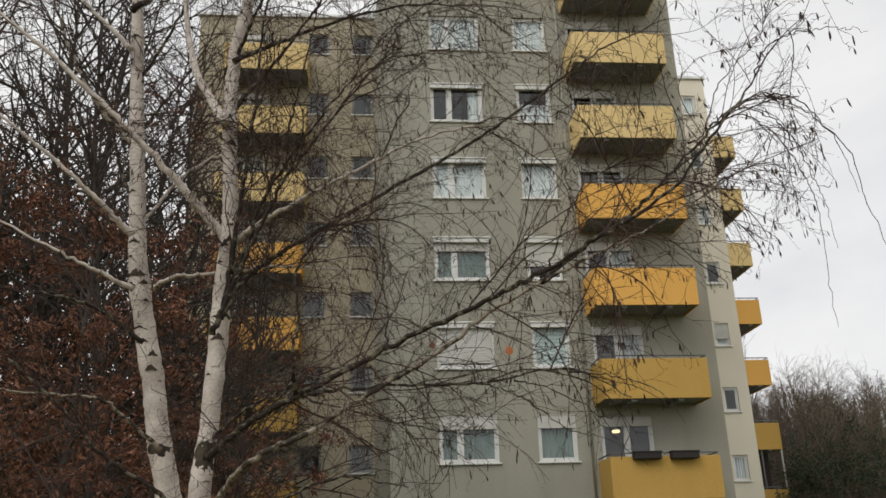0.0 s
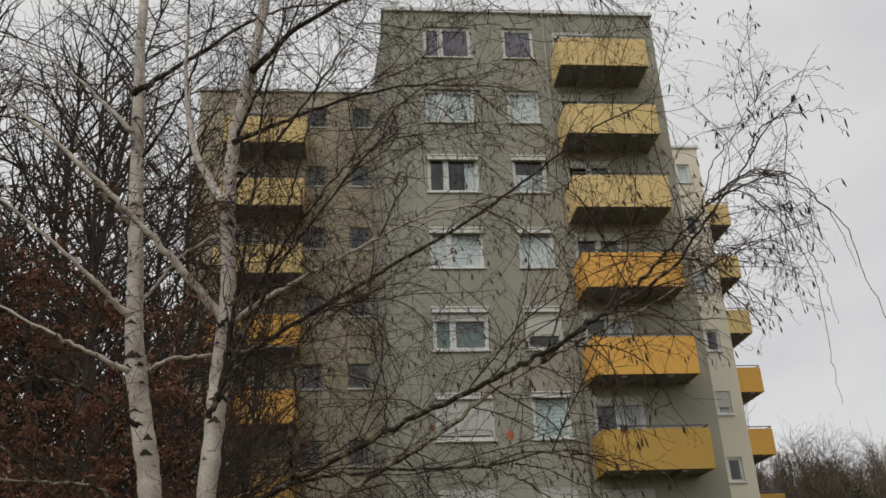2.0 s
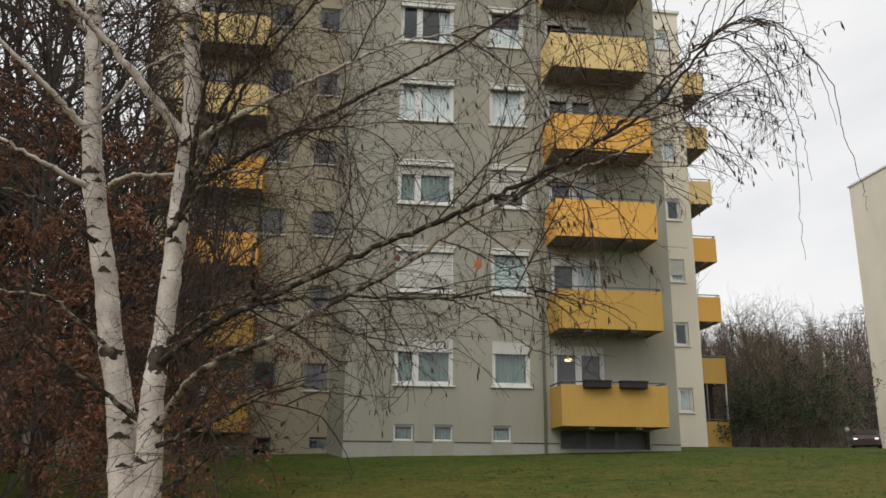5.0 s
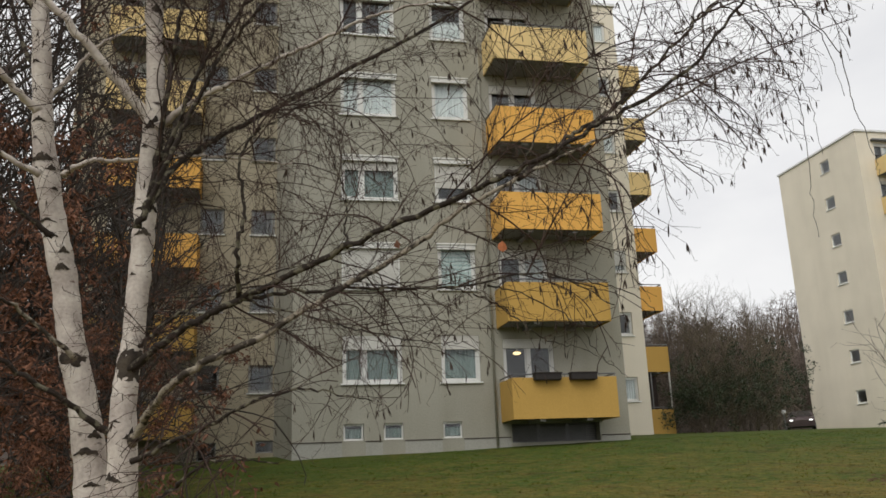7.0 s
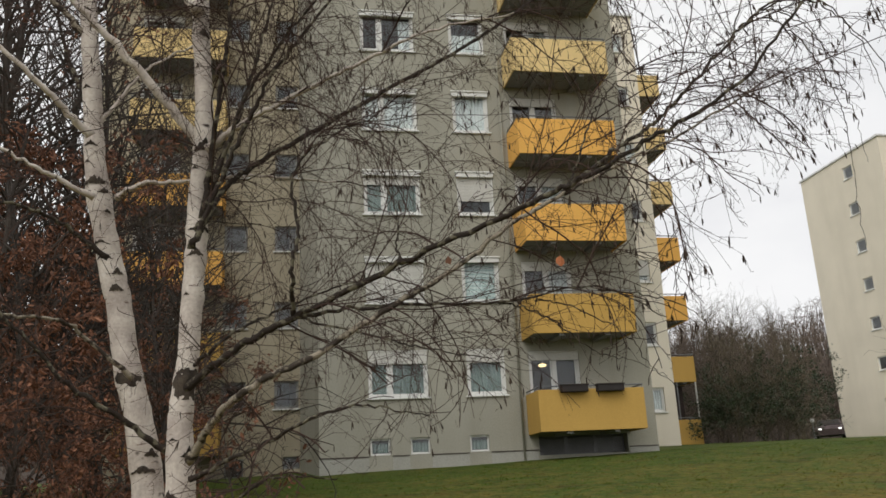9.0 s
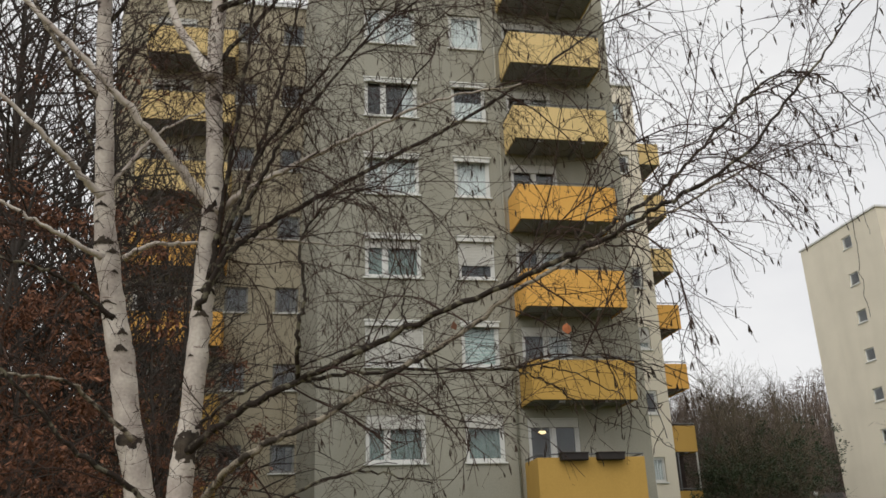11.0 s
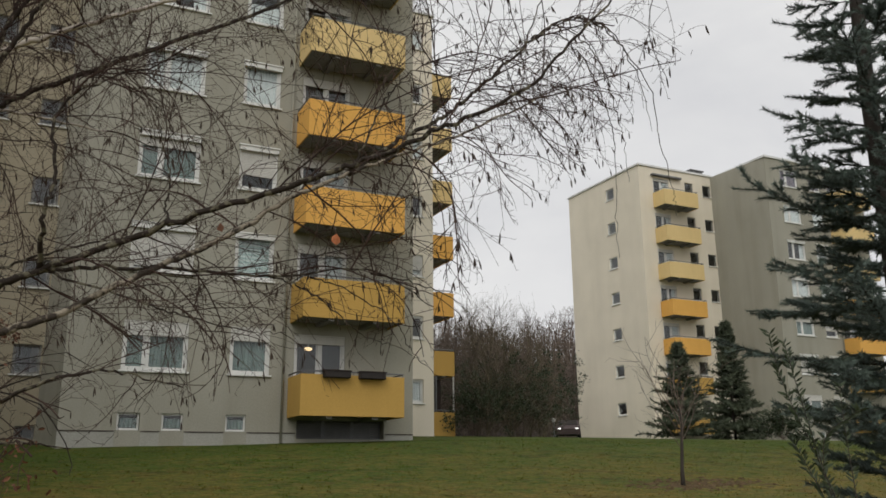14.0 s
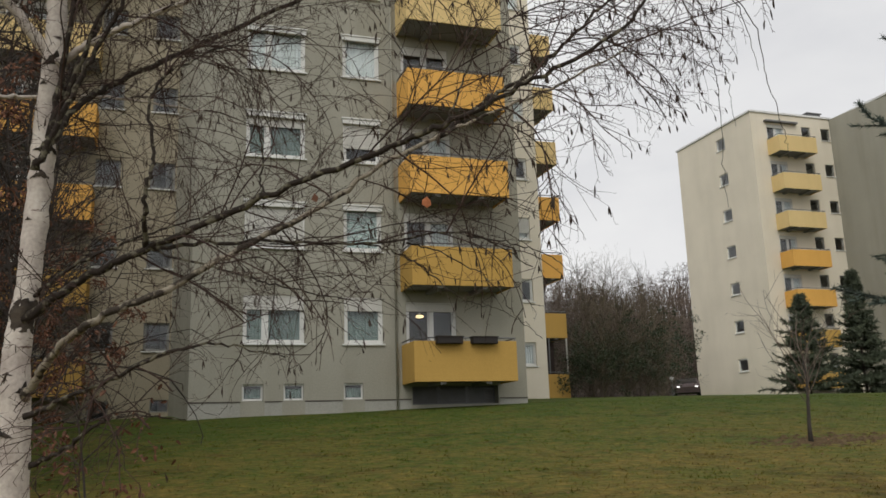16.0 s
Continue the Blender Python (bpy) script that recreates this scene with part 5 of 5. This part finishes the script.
def bare_tree(name, seed, tall, spread, label, mat, leaves=0, first=0.18, limbs=16, trunk=0.013, group="", levels=3):
    """A leafless tree; leaves: how many withered leaves still hang on it."""
    rng = random.Random(seed)
    t = thing(name, label, "tree", group=group)
    line = [Vector((0, 0, -0.3))]
    d = Vector((rng.gauss(0, 0.05), rng.gauss(0, 0.05), 1))
    n = 12
    for i in range(n):
        d = (d + Vector((rng.gauss(0, 0.07), rng.gauss(0, 0.07), 0.12))).normalized()
        line.append(line[-1] + d * (tall + 0.3) / n)
    s = Shape()
    r = tall * trunk
    s.tube(line, [r * (1 - 0.93 * (i / n)) for i in range(n + 1)], 9)
    part("trunk", s, mat, t, smooth=True)
    crown, tips = Shape(), []
    for k in range(limbs):
        f = first + (0.97 - first) * (k + rng.random()) / limbs
        i = min(n - 1, int(f * n))
        p = line[i].lerp(line[i + 1], f * n - i)
        e = turned(Vector((0, 0, 1)), rng, 25, 70)
        twig(crown, p, e, spread * rng.uniform(0.6, 1.1) * (1.15 - 0.7 * f), r * 0.36 * (1.1 - 0.6 * f), levels, rng, -0.03, 0.15, spread / 9, tips, 5, 0.62, (0.35, 0.62))
    part("crown", crown, mat, t, "tangle of bare branches")["kind"] = "stuff"
    if leaves:
        lf = Shape()
        for _ in range(leaves):
            p, d, level = rng.choice(tips)
            if p.z > tall * 0.8 and rng.random() < 0.85:
                continue
            p = p + Vector((rng.gauss(0, 0.06), rng.gauss(0, 0.06), rng.gauss(-0.02, 0.05)))
            a = Vector((rng.gauss(0, 1), rng.gauss(0, 1), rng.gauss(-0.9, 0.5))).normalized()
            b = a.orthogonal().normalized()
            b.rotate(Matrix.Rotation(rng.uniform(0, 6.28), 3, a))
            c = a.cross(b)
            size = rng.uniform(0.05, 0.095) if tall > 3 else rng.uniform(0.030, 0.055)
            curl = a * size + c * size * rng.uniform(-0.3, 0.3)
            for sgn in (-1, 1):
                lf.face(p, p + a * size * 0.28 + b * size * 0.20 * sgn + c * size * 0.12, p + a * size * 0.68 + b * size * 0.17 * sgn + c * size * 0.10, p + curl)
        part("leaves", lf, BROWN_LEAF, t, "clinging withered brown leaves")["kind"] = "stuff"
    return t


def planted(t, x, y, turn=0.0, size=1.0):
    t.matrix_basis = pose(x, y, ground_z(x, y), 0, 0, turn) @ Matrix.Diagonal((size, size, size, 1))
    return t


def again(t, x, y, turn, size):
    c = copy_thing(t, pose(x, y, ground_z(x, y), 0, 0, turn))
    c.scale = (size, size, size)
    return c


beech = planted(bare_tree("beech_tree", 21, 6.5, 2.6, "young beech with withered brown leaves still on", WOOD, 9000, 0.08, 30, 0.009, "beeches"), -4.1, -14.8)
for x, y, turn, size in ((-4.0, -9.5, 80, 1.0), (-6.4, -11.5, 150, 1.15), (-5.0, -16.8, 230, 0.9), (-8.5, -7, 300, 1.3), (-5.6, -4.5, 20, 1.1), (-3.3, -16.2, 190, 0.62), (-7.5, -14, 110, 1.2), (-9.0, -2.5, 260, 1.4), (-11.5, -9.0, 40, 1.4), (-6.8, 0.5, 330, 1.2), (-12.5, 1.0, 75, 1.5), (-2.9, -13.4, 15, 0.50)):
    again(beech, x, y, turn, size)
tall_tree = planted(bare_tree("bare_tree", 31, 15.0, 5.0, "tall dark leafless tree with dense branches", WOOD, 0, 0.16, 36, 0.009, "bare trees"), -6.6, -9.6)
other_tree = planted(bare_tree("bare_tree", 37, 13.0, 4.4, "tall dark leafless tree with dense branches", WOOD, 0, 0.14, 34, 0.010, "bare trees"), -9.5, -1.5)
for k, (x, y, turn, size) in enumerate(((-10.5, 6, 70, 1.0), (-13, -4, 200, 1.0), (-9.6, -8.5, 140, 0.9), (-13, 13, 20, 1.2), (-17, 3, 310, 1.1), (-11, 21, 260, 1.2), (-20, 14, 120, 1.3), (-8.2, 1.8, 10, 0.8), (-15, -9, 45, 1.0), (-5.4, -6.0, 95, 0.75), (-7.6, -3.4, 170, 0.85), (-4.6, 0.5, 250, 0.7), (-10.8, -3.0, 355, 1.05), (-12.2, -12.0, 215, 1.0), (-9.2, 10.5, 145, 1.1), (-16, 22, 80, 1.3))):
    again((tall_tree, other_tree)[k % 2], x, y, turn, size)

fine_tree = planted(bare_tree("slender_tree", 47, 12.0, 3.4, "slender bare tree with fine dense twigs", WOOD, 0, 0.12, 60, 0.007, "slender trees"), -3.95, -8.8)
for x, y, turn, size in ((-4.6, -11.5, 120, 0.95), (-6.0, -7.2, 220, 1.05), (-4.5, -3.0, 300, 0.95), (-5.4, -2.0, 60, 1.1), (-7.2, -12.6, 20, 1.1), (-8.4, -5.0, 170, 1.2), (-7.0, -9.0, 250, 1.3), (-8.8, -11.0, 330, 1.35), (-2.35, -12.6, 40, 0.50), (-3.0, -9.6, 200, 0.62), (-3.4, -6.4, 285, 0.68)):
    again(fine_tree, x, y, turn, size)

# thicket between the two blocks, and the woods behind
bush = bare_tree("bare_bush", 41, 6.0, 2.4, "tall leafless grey-brown bush", BRUSH, 0, 0.02, 170, 0.004, "bare bushes")
planted(bush, 19.5, 16.0)
for x, y, turn, size in ((18.6, 18.5, 35, 0.95), (26.8, 18.6, 95, 0.7), (29.4, 21.0, 145, 0.7), (31.8, 25.5, 205, 0.8), (33.5, 29.0, 265, 0.8), (22.8, 21.8, 325, 1.1), (29.8, 26.0, 75, 1.0), (34.5, 34.0, 115, 1.0), (26.0, 33.0, 185, 1.2), (22.0, 30.0, 245, 1.2), (31.0, 37.0, 305, 1.2), (22.5, 18.0, 60, 1.0), (25.5, 20.5, 130, 1.05), (28.5, 23.5, 200, 0.95), (20.5, 21.0, 280, 1.1), (24.0, 25.0, 330, 1.15), (27.5, 29.0, 30, 1.2), (21.5, 13.8, 100, 0.8), (31.0, 31.0, 170, 1.1), (18.8, 13.0, 240, 0.7), (23.5, 16.5, 15, 0.75)):
    if (x + 0.92) / (y + 24.67) < 0.595:
        again(bush, x, y, turn, size)
for k, (x, y, turn, size) in enumerate(((21, 27, 130, 0.5), (27, 36, 250, 0.55), (33, 43, 10, 0.5), (24, 40, 30, 0.75), (28, 44, 90, 0.7), (33, 46, 150, 0.65), (38, 52, 210, 0.7), (30, 55, 270, 0.8), (44, 60, 330, 0.8), (36, 62, 50, 0.85), (50, 66, 110, 0.8), (26, 60, 10, 0.8), (57, 74, 190, 0.85), (42, 76, 230, 0.9))):
    again((tall_tree, other_tree)[k % 2], x, y, turn, size)


light_bush = planted(bare_tree("bare_bush", 43, 6.0, 2.6, "loose olive-brown leafless bush at the lawn's edge", PALE_BRUSH, 0, 0.02, 120, 0.006, "bare bushes"), 20.2, 11.8, 0, 1.05)
for x, y, turn, size in ((22.6, 13.8, 80, 1.05), (18.4, 10.6, 160, 1.0), (24.6, 16.2, 240, 0.85), (20.6, 16.0, 310, 1.2), (27.0, 19.6, 20, 0.95), (29.6, 23.4, 130, 0.9)):
    again(light_bush, x, y, turn, size)
for x, y, turn, size in ((22.2, 27.5, 15, 0.8), (26.8, 34.0, 100, 0.72), (30.5, 36.0, 205, 0.66), (20.4, 21.5, 300, 0.85), (24.4, 30.5, 60, 0.80)):
    again(fine_tree, x, y, turn, size)


def far_wood():
    rng = random.Random(55)
    s = Shape()
    near, far, steps = 72, 150, 14
    for side, (a0, a1) in enumerate(((0.28, 0.66), (-1.0, -0.2))):
        k = len(s.v)
        for i in range(25):
            a = a0 + (a1 - a0) * i / 24
            for j in range(steps + 1):
                r = near + (far - near) * j / steps
                x, y = -1 + r * math.sin(a), -25 + r * math.cos(a)
                s.v.append((x, y, hill_z(x, y) + 0.02 + (0.3 * rng.random() if 0 < j else -0.1)))
        s.f += [(k + i * (steps + 1) + j, k + (i + 1) * (steps + 1) + j, k + (i + 1) * (steps + 1) + j + 1, k + i * (steps + 1) + j + 1) for i in range(24) for j in range(steps)]
    tagged(new("wooded_hillside", s.mesh("wooded_hillside", LITTER, True)), "hillside floor of brown leaf litter", "hillside", kind="structure")
    s = Shape()
    for k in range(760):
        a = rng.uniform(0.30, 0.60) if k % 4 else rng.uniform(-0.9, -0.2)
        r = rng.uniform(70, 135)
        x, y = -1 + r * math.sin(a), -25 + r * math.cos(a)
        z, h = hill_z(x, y) - 0.3, rng.uniform(4.5, 8.5) * (0.9 + 0.7 * noise.noise((a * 22, r * 0.03, 5)))
        p = Vector((x, y, z))
        s.tube([p, p + Vector((rng.gauss(0, 0.3), rng.gauss(0, 0.3), h * 0.6)), p + Vector((rng.gauss(0, 0.6), rng.gauss(0, 0.6), h))], [0.10, 0.06, 0.01], 4, False)
        for _ in range(34):
            f = rng.random() ** 0.8
            q = p + Vector((rng.gauss(0, 0.3), rng.gauss(0, 0.3), h * f * 0.95))
            e = Vector((rng.gauss(0, 1), rng.gauss(0, 1), rng.uniform(0.0, 1.4))).normalized() * rng.uniform(0.8, 2.6) * (1.1 - 0.6 * f)
            m1 = q + e * 0.5 + Vector((rng.gauss(0, 0.25), rng.gauss(0, 0.25), 0.15))
            s.tube([q, m1, q + e], [0.030, 0.02, 0.008], 3, False)
    tagged(new("far_wood", s.mesh("far_wood", BRUSH)), "distant leafless grey-brown woodland on the hillside", "woodland", kind="stuff")


far_wood()


def shrub_leaves(shape, p, d, rng, size):
    a = (d + Vector((rng.gauss(0, 0.6), rng.gauss(0, 0.6), rng.gauss(0, 0.6)))).normalized()
    b = a.orthogonal().normalized()
    b.rotate(Matrix.Rotation(rng.uniform(0, 6.28), 3, a))
    shape.face(p, p + a * size * 0.5 + b * size * 0.22, p + a * size, p + a * size * 0.5 - b * size * 0.22)


def evergreen_shrub(m, seed, tall, count, label, leaf=0.07):
    rng = random.Random(seed)
    t = thing("evergreen_shrub", label, "shrub", m, "evergreen shrubs")
    w, lf, tips = Shape(), Shape(), []
    for _ in range(int(14)):
        e = turned(Vector((0, 0, 1)), rng, 5, 50)
        twig(w, Vector((rng.gauss(0, 0.1), rng.gauss(0, 0.1), -0.05)), e, tall * rng.uniform(0.6, 1.0), 0.012, 2, rng, 0.02, 0.12, tall / 9, tips, 4)
    part("stem", w, BRUSH, t)["kind"] = "stuff"
    for _ in range(count):
        p, d, level = rng.choice(tips)
        shrub_leaves(lf, p + Vector((rng.gauss(0, 0.1), rng.gauss(0, 0.1), rng.gauss(0, 0.1))), d, rng, leaf * rng.uniform(0.6, 1.2))
    part("foliage", lf, EVERGREEN, t)["kind"] = "stuff"
    return t


for x, y, tall, sd in ((17.9, 10.2, 2.6, 61), (19.4, 11.6, 3.4, 62), (21.3, 12.8, 4.2, 63), (22.8, 14.6, 3.4, 64)):
    evergreen_shrub(pose(x, y, ground_z(x, y)), sd, tall, 5200, "dark evergreen bush in front of bare thicket", 0.11)


def conifer(name, m, seed, tall, width, whorls, label, mat, needle, shoots, low=0.06, per=26, fat=0.05):
    """A conifer: trunk, whorls of branches with side shoots, all set with needles."""
    rng = random.Random(seed)
    t = thing(name, label, "conifer tree", m)
    s = Shape()
    s.tube([(0, 0, -0.2), (0.0, 0.02, tall * 0.5), (0, 0, tall)], [tall * 0.012, tall * 0.007, 0.004], 9)
    part("trunk", s, WOOD, t, smooth=True)
    wood, nd = Shape(), Shape()

    def bristle(a, b):
        ax = (b - a)
        size = ax.length
        ax.normalize()
        k = max(6, int(size / needle * per / 6))
        for i in range(k):
            p = a + ax * size * (i + rng.random()) / k
            e = (turned(ax, rng, 35, 70)) * needle * rng.uniform(0.75, 1.1)
            c = e.cross(ax).normalized() * needle * fat
            nd.face(p - c, p + c, p + e)

    for k in range(whorls):
        f = low + (1 - low) * k / whorls
        z = tall * f
        reach = float(np.interp(z, (0.0, 1.2, 1.5, 1.8, 2.25, 2.65, 3.15, 3.8, 4.5, 5.3, 6.2), (0.62, 0.62, 0.68, 0.84, 0.80, 0.54, 0.42, 0.32, 0.25, 0.18, 0.05))) if shoots else width * (1 - f) ** 0.85 + 0.06
        for j in range(4 if shoots else 5 + (k % 2)):
            ang = 6.283 * (j + rng.random() * 0.7) / (4 if shoots else 5) + k * 1.3
            d = Vector((math.cos(ang), math.sin(ang), (rng.uniform(0.0, 0.38) + 0.25 * f) if shoots else (rng.uniform(-0.15, 0.25) + 0.5 * f)))
            ln = reach * (rng.uniform(0.55, 1.2) if shoots else rng.uniform(0.55, 1.15))
            pts = [Vector((0, 0, z + rng.uniform(-0.04, 0.04)))]
            steps = max(3, int(ln / 0.085)) if shoots else 4
            for i in range(steps):
                d = (d.normalized() + Vector((rng.gauss(0, 0.05), rng.gauss(0, 0.05), 0.04 - 0.05 * (i < steps / 2)))).normalized()
                pts.append(pts[-1] + d * ln / steps)
            wood.tube(pts, [max(0.003, ln * 0.014) * (1 - 0.75 * i / steps) for i in range(steps + 1)], 5, False)
            for i in range(1, steps + 1):
                if i > 1:
                    bristle(pts[i - 1], pts[i])
                along = (pts[i] - pts[i - 1]).normalized()
                flat = along.cross(Vector((0, 0, 1)))
                for sgn in (-1, 1):
                    if i == steps and sgn == 1:
                        continue
                    e = (along * 0.8 + flat * sgn * rng.uniform(0.45, 0.8) + Vector((0, 0, rng.uniform(-0.25, 0.15)))).normalized()
                    sl = (rng.uniform(0.12, 0.25) if shoots else max(0.07, ln * rng.uniform(0.16, 0.40))) * (1.2 - 0.6 * i / steps)
                    q = pts[i] + e * sl
                    wood.tube([pts[i], q], [0.003, 0.0015], 3, False)
                    bristle(pts[i], q)
                    if shoots and sl > 0.17:
                        for sg2 in (-1, 1):
                            e2 = (e + flat * 0.0 + e.cross(Vector((0, 0, 1))) * sg2 * 0.8).normalized()
                            p0 = pts[i].lerp(q, rng.uniform(0.35, 0.7))
                            bristle(p0, p0 + e2 * sl * 0.45)
    part("branch", wood, WOOD, t)["kind"] = "stuff"
    part("needles", nd, mat, t)["kind"] = "stuff"
    return t


def spot(dx, dy, dist):
    x, y = -0.92 + dx * dist, -24.67 + dy * dist
    return pose(x, y, ground_z(x, y))


conifer("spruce_tree", spot(0.810, 0.5864, 4.9), 71, 6.2, 1.0, 50, "dark green spruce with bristly drooping branches", NEEDLE, 0.034, True, 0.05, 120, 0.10)
conifer("fir_tree", spot(0.656, 0.755, 40.0), 72, 4.25, 1.65, 18, "broad dark fir tree standing before the block", FIR, 0.24, False, 0.05, 60, 0.13)
conifer("fir_tree", spot(0.695, 0.719, 45.0), 73, 5.75, 1.55, 27, "tall narrow dark fir tree standing before the block", FIR, 0.25, False, 0.02, 70, 0.14)
evergreen_shrub(spot(0.727, 0.686, 50.0), 74, 1.5, 3600, "low rounded bush at the foot of the wall", 0.16)


def young_tree(x, y):
    rng = random.Random(81)
    t = thing("young_tree", "thin bare young tree in a ring of soil", "tree", pose(x, y, ground_z(x, y)))
    s = Shape()
    s.tube([Vector(p) for p in ((0, 0, -0.1), (0.0, 0, 0.25), (0.03, 0, 0.6), (0.06, 0, 0.95), (0.05, 0.02, 1.4))], [0.046, 0.032, 0.027, 0.022, 0.014], 10)
    part("trunk", s, WOOD, t, smooth=True)
    c = Shape()
    for k in range(15):
        z = 0.55 + 0.85 * k / 14
        twig(c, Vector((0.05, 0, z)), turned(Vector((0, 0, 1)), rng, 8, 38), rng.uniform(0.8, 1.7), 0.007, 2, rng, -0.03, 0.09, 0.16, None, 4, 0.5, (0.25, 0.5))
    part("crown", c, BRUSH, t, "thin upright bare branches")
    return t


sx, sy = 9.13, -12.98
young_tree(sx, sy)
rng = random.Random(83)
s = Shape()
for k in range(280):
    # crumbs of earth and rotting leaves, thick round the stem and thinning outwards
    px, py = sx + 0.30 + rng.gauss(0, 0.52), sy + rng.gauss(0, 0.32)
    r, a = rng.uniform(0.03, 0.11), rng.uniform(0, 6.28)
    mid = (px, py, ground_z(px, py) + rng.uniform(0.012, 0.035))
    rim = []
    for i in range(6):
        b = a + i * 1.047
        q = r * rng.uniform(0.5, 1.1)
        x, y = px + q * math.cos(b), py + q * math.sin(b)
        rim.append((x, y, ground_z(x, y) + 0.003))
    for i in range(6):
        s.face(mid, rim[i], rim[(i + 1) % 6])
tagged(new("soil_patch", s.mesh("soil_patch", SOIL)), "bare brown soil and leaf crumbs round the young tree", "soil", kind="structure")


def leafy_shoots():
    """The near shrub with long arching shoots set with narrow leaves."""
    rng = random.Random(91)
    bx, by = 1.62, -22.62
    t = thing("leafy_shrub", "near shrub with long arching shoots of narrow dark leaves", "shrub", pose(0, 0, 0))
    shoots = [[(1.376, -22.491, -0.339), (1.403, -22.494, -0.482), (1.437, -22.515, -0.616), (1.476, -22.55, -0.764), (1.498, -22.576, -0.907), (1.54, -22.60, -1.15)],
              [(1.41, -22.521, -0.371), (1.433, -22.526, -0.485), (1.46, -22.538, -0.635), (1.486, -22.56, -0.80), (1.53, -22.6, -1.1)],
              [(1.66, -22.60, -0.60), (1.584, -22.525, -0.67), (1.564, -22.498, -0.744), (1.571, -22.506, -0.90), (1.58, -22.6, -1.2)],
              [(1.49, -22.44, -0.70), (1.52, -22.47, -0.80), (1.55, -22.52, -0.95), (1.58, -22.6, -1.25)],
              [(1.68, -22.5, -0.50), (1.66, -22.52, -0.70), (1.63, -22.56, -0.95), (1.61, -22.6, -1.3)]]
    lf = Shape()
    for pts in shoots:
        line = spline(pts + [(bx, by, ground_z(bx, by) - 0.05)], 9)
        n = len(line)
        w = Shape()
        w.tube(line, [0.0008 + 0.0024 * i / n for i in range(n)], 6, False)
        part("shoot", w, WOOD, t)
        for i in range(1, int(n * 0.72)):
            d = (line[i - 1] - line[i]).normalized()
            for sgn in (-1, 1, -1, 1):
                if rng.random() < 0.2:
                    continue
                p = line[i - 1].lerp(line[i], rng.random())
                a = (d * 0.7 + Vector((sgn * 0.75, rng.gauss(0, 0.4), rng.gauss(0, 0.15)))).normalized()
                b = a.cross(Vector((rng.gauss(0, 0.3), -1, rng.gauss(0, 0.3)))).normalized()
                size = rng.uniform(0.022, 0.040)
                lf.face(p, p + a * size * 0.35 + b * size * 0.14, p + a * size * 0.7 + b * size * 0.10, p + a * size, p + a * size * 0.7 - b * size * 0.10, p + a * size * 0.35 - b * size * 0.14)
    part("leaves", lf, EVERGREEN, t)["kind"] = "stuff"


leafy_shoots()


planted(bare_tree("beech_sapling", 95, 1.75, 0.75, "small beech sapling with withered brown leaves", WOOD, 620, 0.25, 12, 0.008, "", 2), -1.25, -19.7, 40)


# ---- the car park behind ----
def parked_car(m):
    t = thing("parked_car", "dark parked car with two bright headlights", "car", m)
    profile = [(-2.1, 0.35), (-2.15, 0.75), (-1.95, 0.95), (-1.3, 1.02), (-0.75, 1.42), (0.9, 1.45), (1.75, 1.05), (2.1, 0.95), (2.15, 0.4)]
    s = Shape()
    for w0, w1 in ((-0.86, 0.86),):
        k = len(profile)
        s.v += [(x, w0 * (0.82 if z > 1.2 else 1.0), z) for x, z in profile] + [(x, w1 * (0.82 if z > 1.2 else 1.0), z) for x, z in profile]
        s.f += [tuple(range(k)), tuple(reversed(range(k, 2 * k)))] + [(i, k + i, k + (i + 1) % k, (i + 1) % k) for i in range(k)]
    part("body", s, CAR, t)
    s = Shape()
    s.face((-1.26, -0.70, 1.05), (-1.26, 0.70, 1.05), (-0.80, 0.62, 1.40), (-0.80, -0.62, 1.40))
    for v in range(4):
        s.v[v] = (s.v[v][0] - 0.02, s.v[v][1], s.v[v][2] + 0.02)
    part("windscreen", s, DARK, t)
    for y in (-0.62, 0.62):
        s = Shape()
        s.box(-2.17, -2.02, y - 0.12, y + 0.12, 0.70, 0.80, 0.03)
        part("headlight", s, HEADLIGHT_GLINT, t, "headlight with its bright reflection given as glow")
    for x in (-1.35, 1.35):
        for y in (-0.80, 0.80):
            s = Shape()
            s.tube([(x, y - 0.1, 0.31), (x, y + 0.1, 0.31)], [0.31, 0.31], 16)
            wheel = part("wheel", s, TYRE, t)
            s = Shape()
            s.tube([(x, y - 0.108, 0.31), (x, y + 0.108, 0.31)], [0.18, 0.18], 12)
            part("rim", s, COPING, wheel)
    return t


cx, cy = -0.92 + 0.556 * 66, -24.67 + 0.831 * 66
parked_car(pose(cx, cy, 1.55 + 0.0, 0, 0, 57))
bx, by = -0.92 + 0.543 * 56, -24.67 + 0.839 * 56
t = thing("bollard_lamp", "slim grey bollard lamp with pale head", "bollard", pose(bx, by, ground_z(bx, by)))
s = Shape()
s.tube([(0, 0, -0.1), (0, 0, 0.95)], [0.05, 0.05], 8)
part("post", s, RAIL, t)
s = Shape()
s.tube([(0, 0, 0.95), (0, 0, 1.02), (0, 0, 1.15), (0, 0, 1.18)], [0.06, 0.12, 0.12, 0.05], 10)
part("head", s, COPING, t)
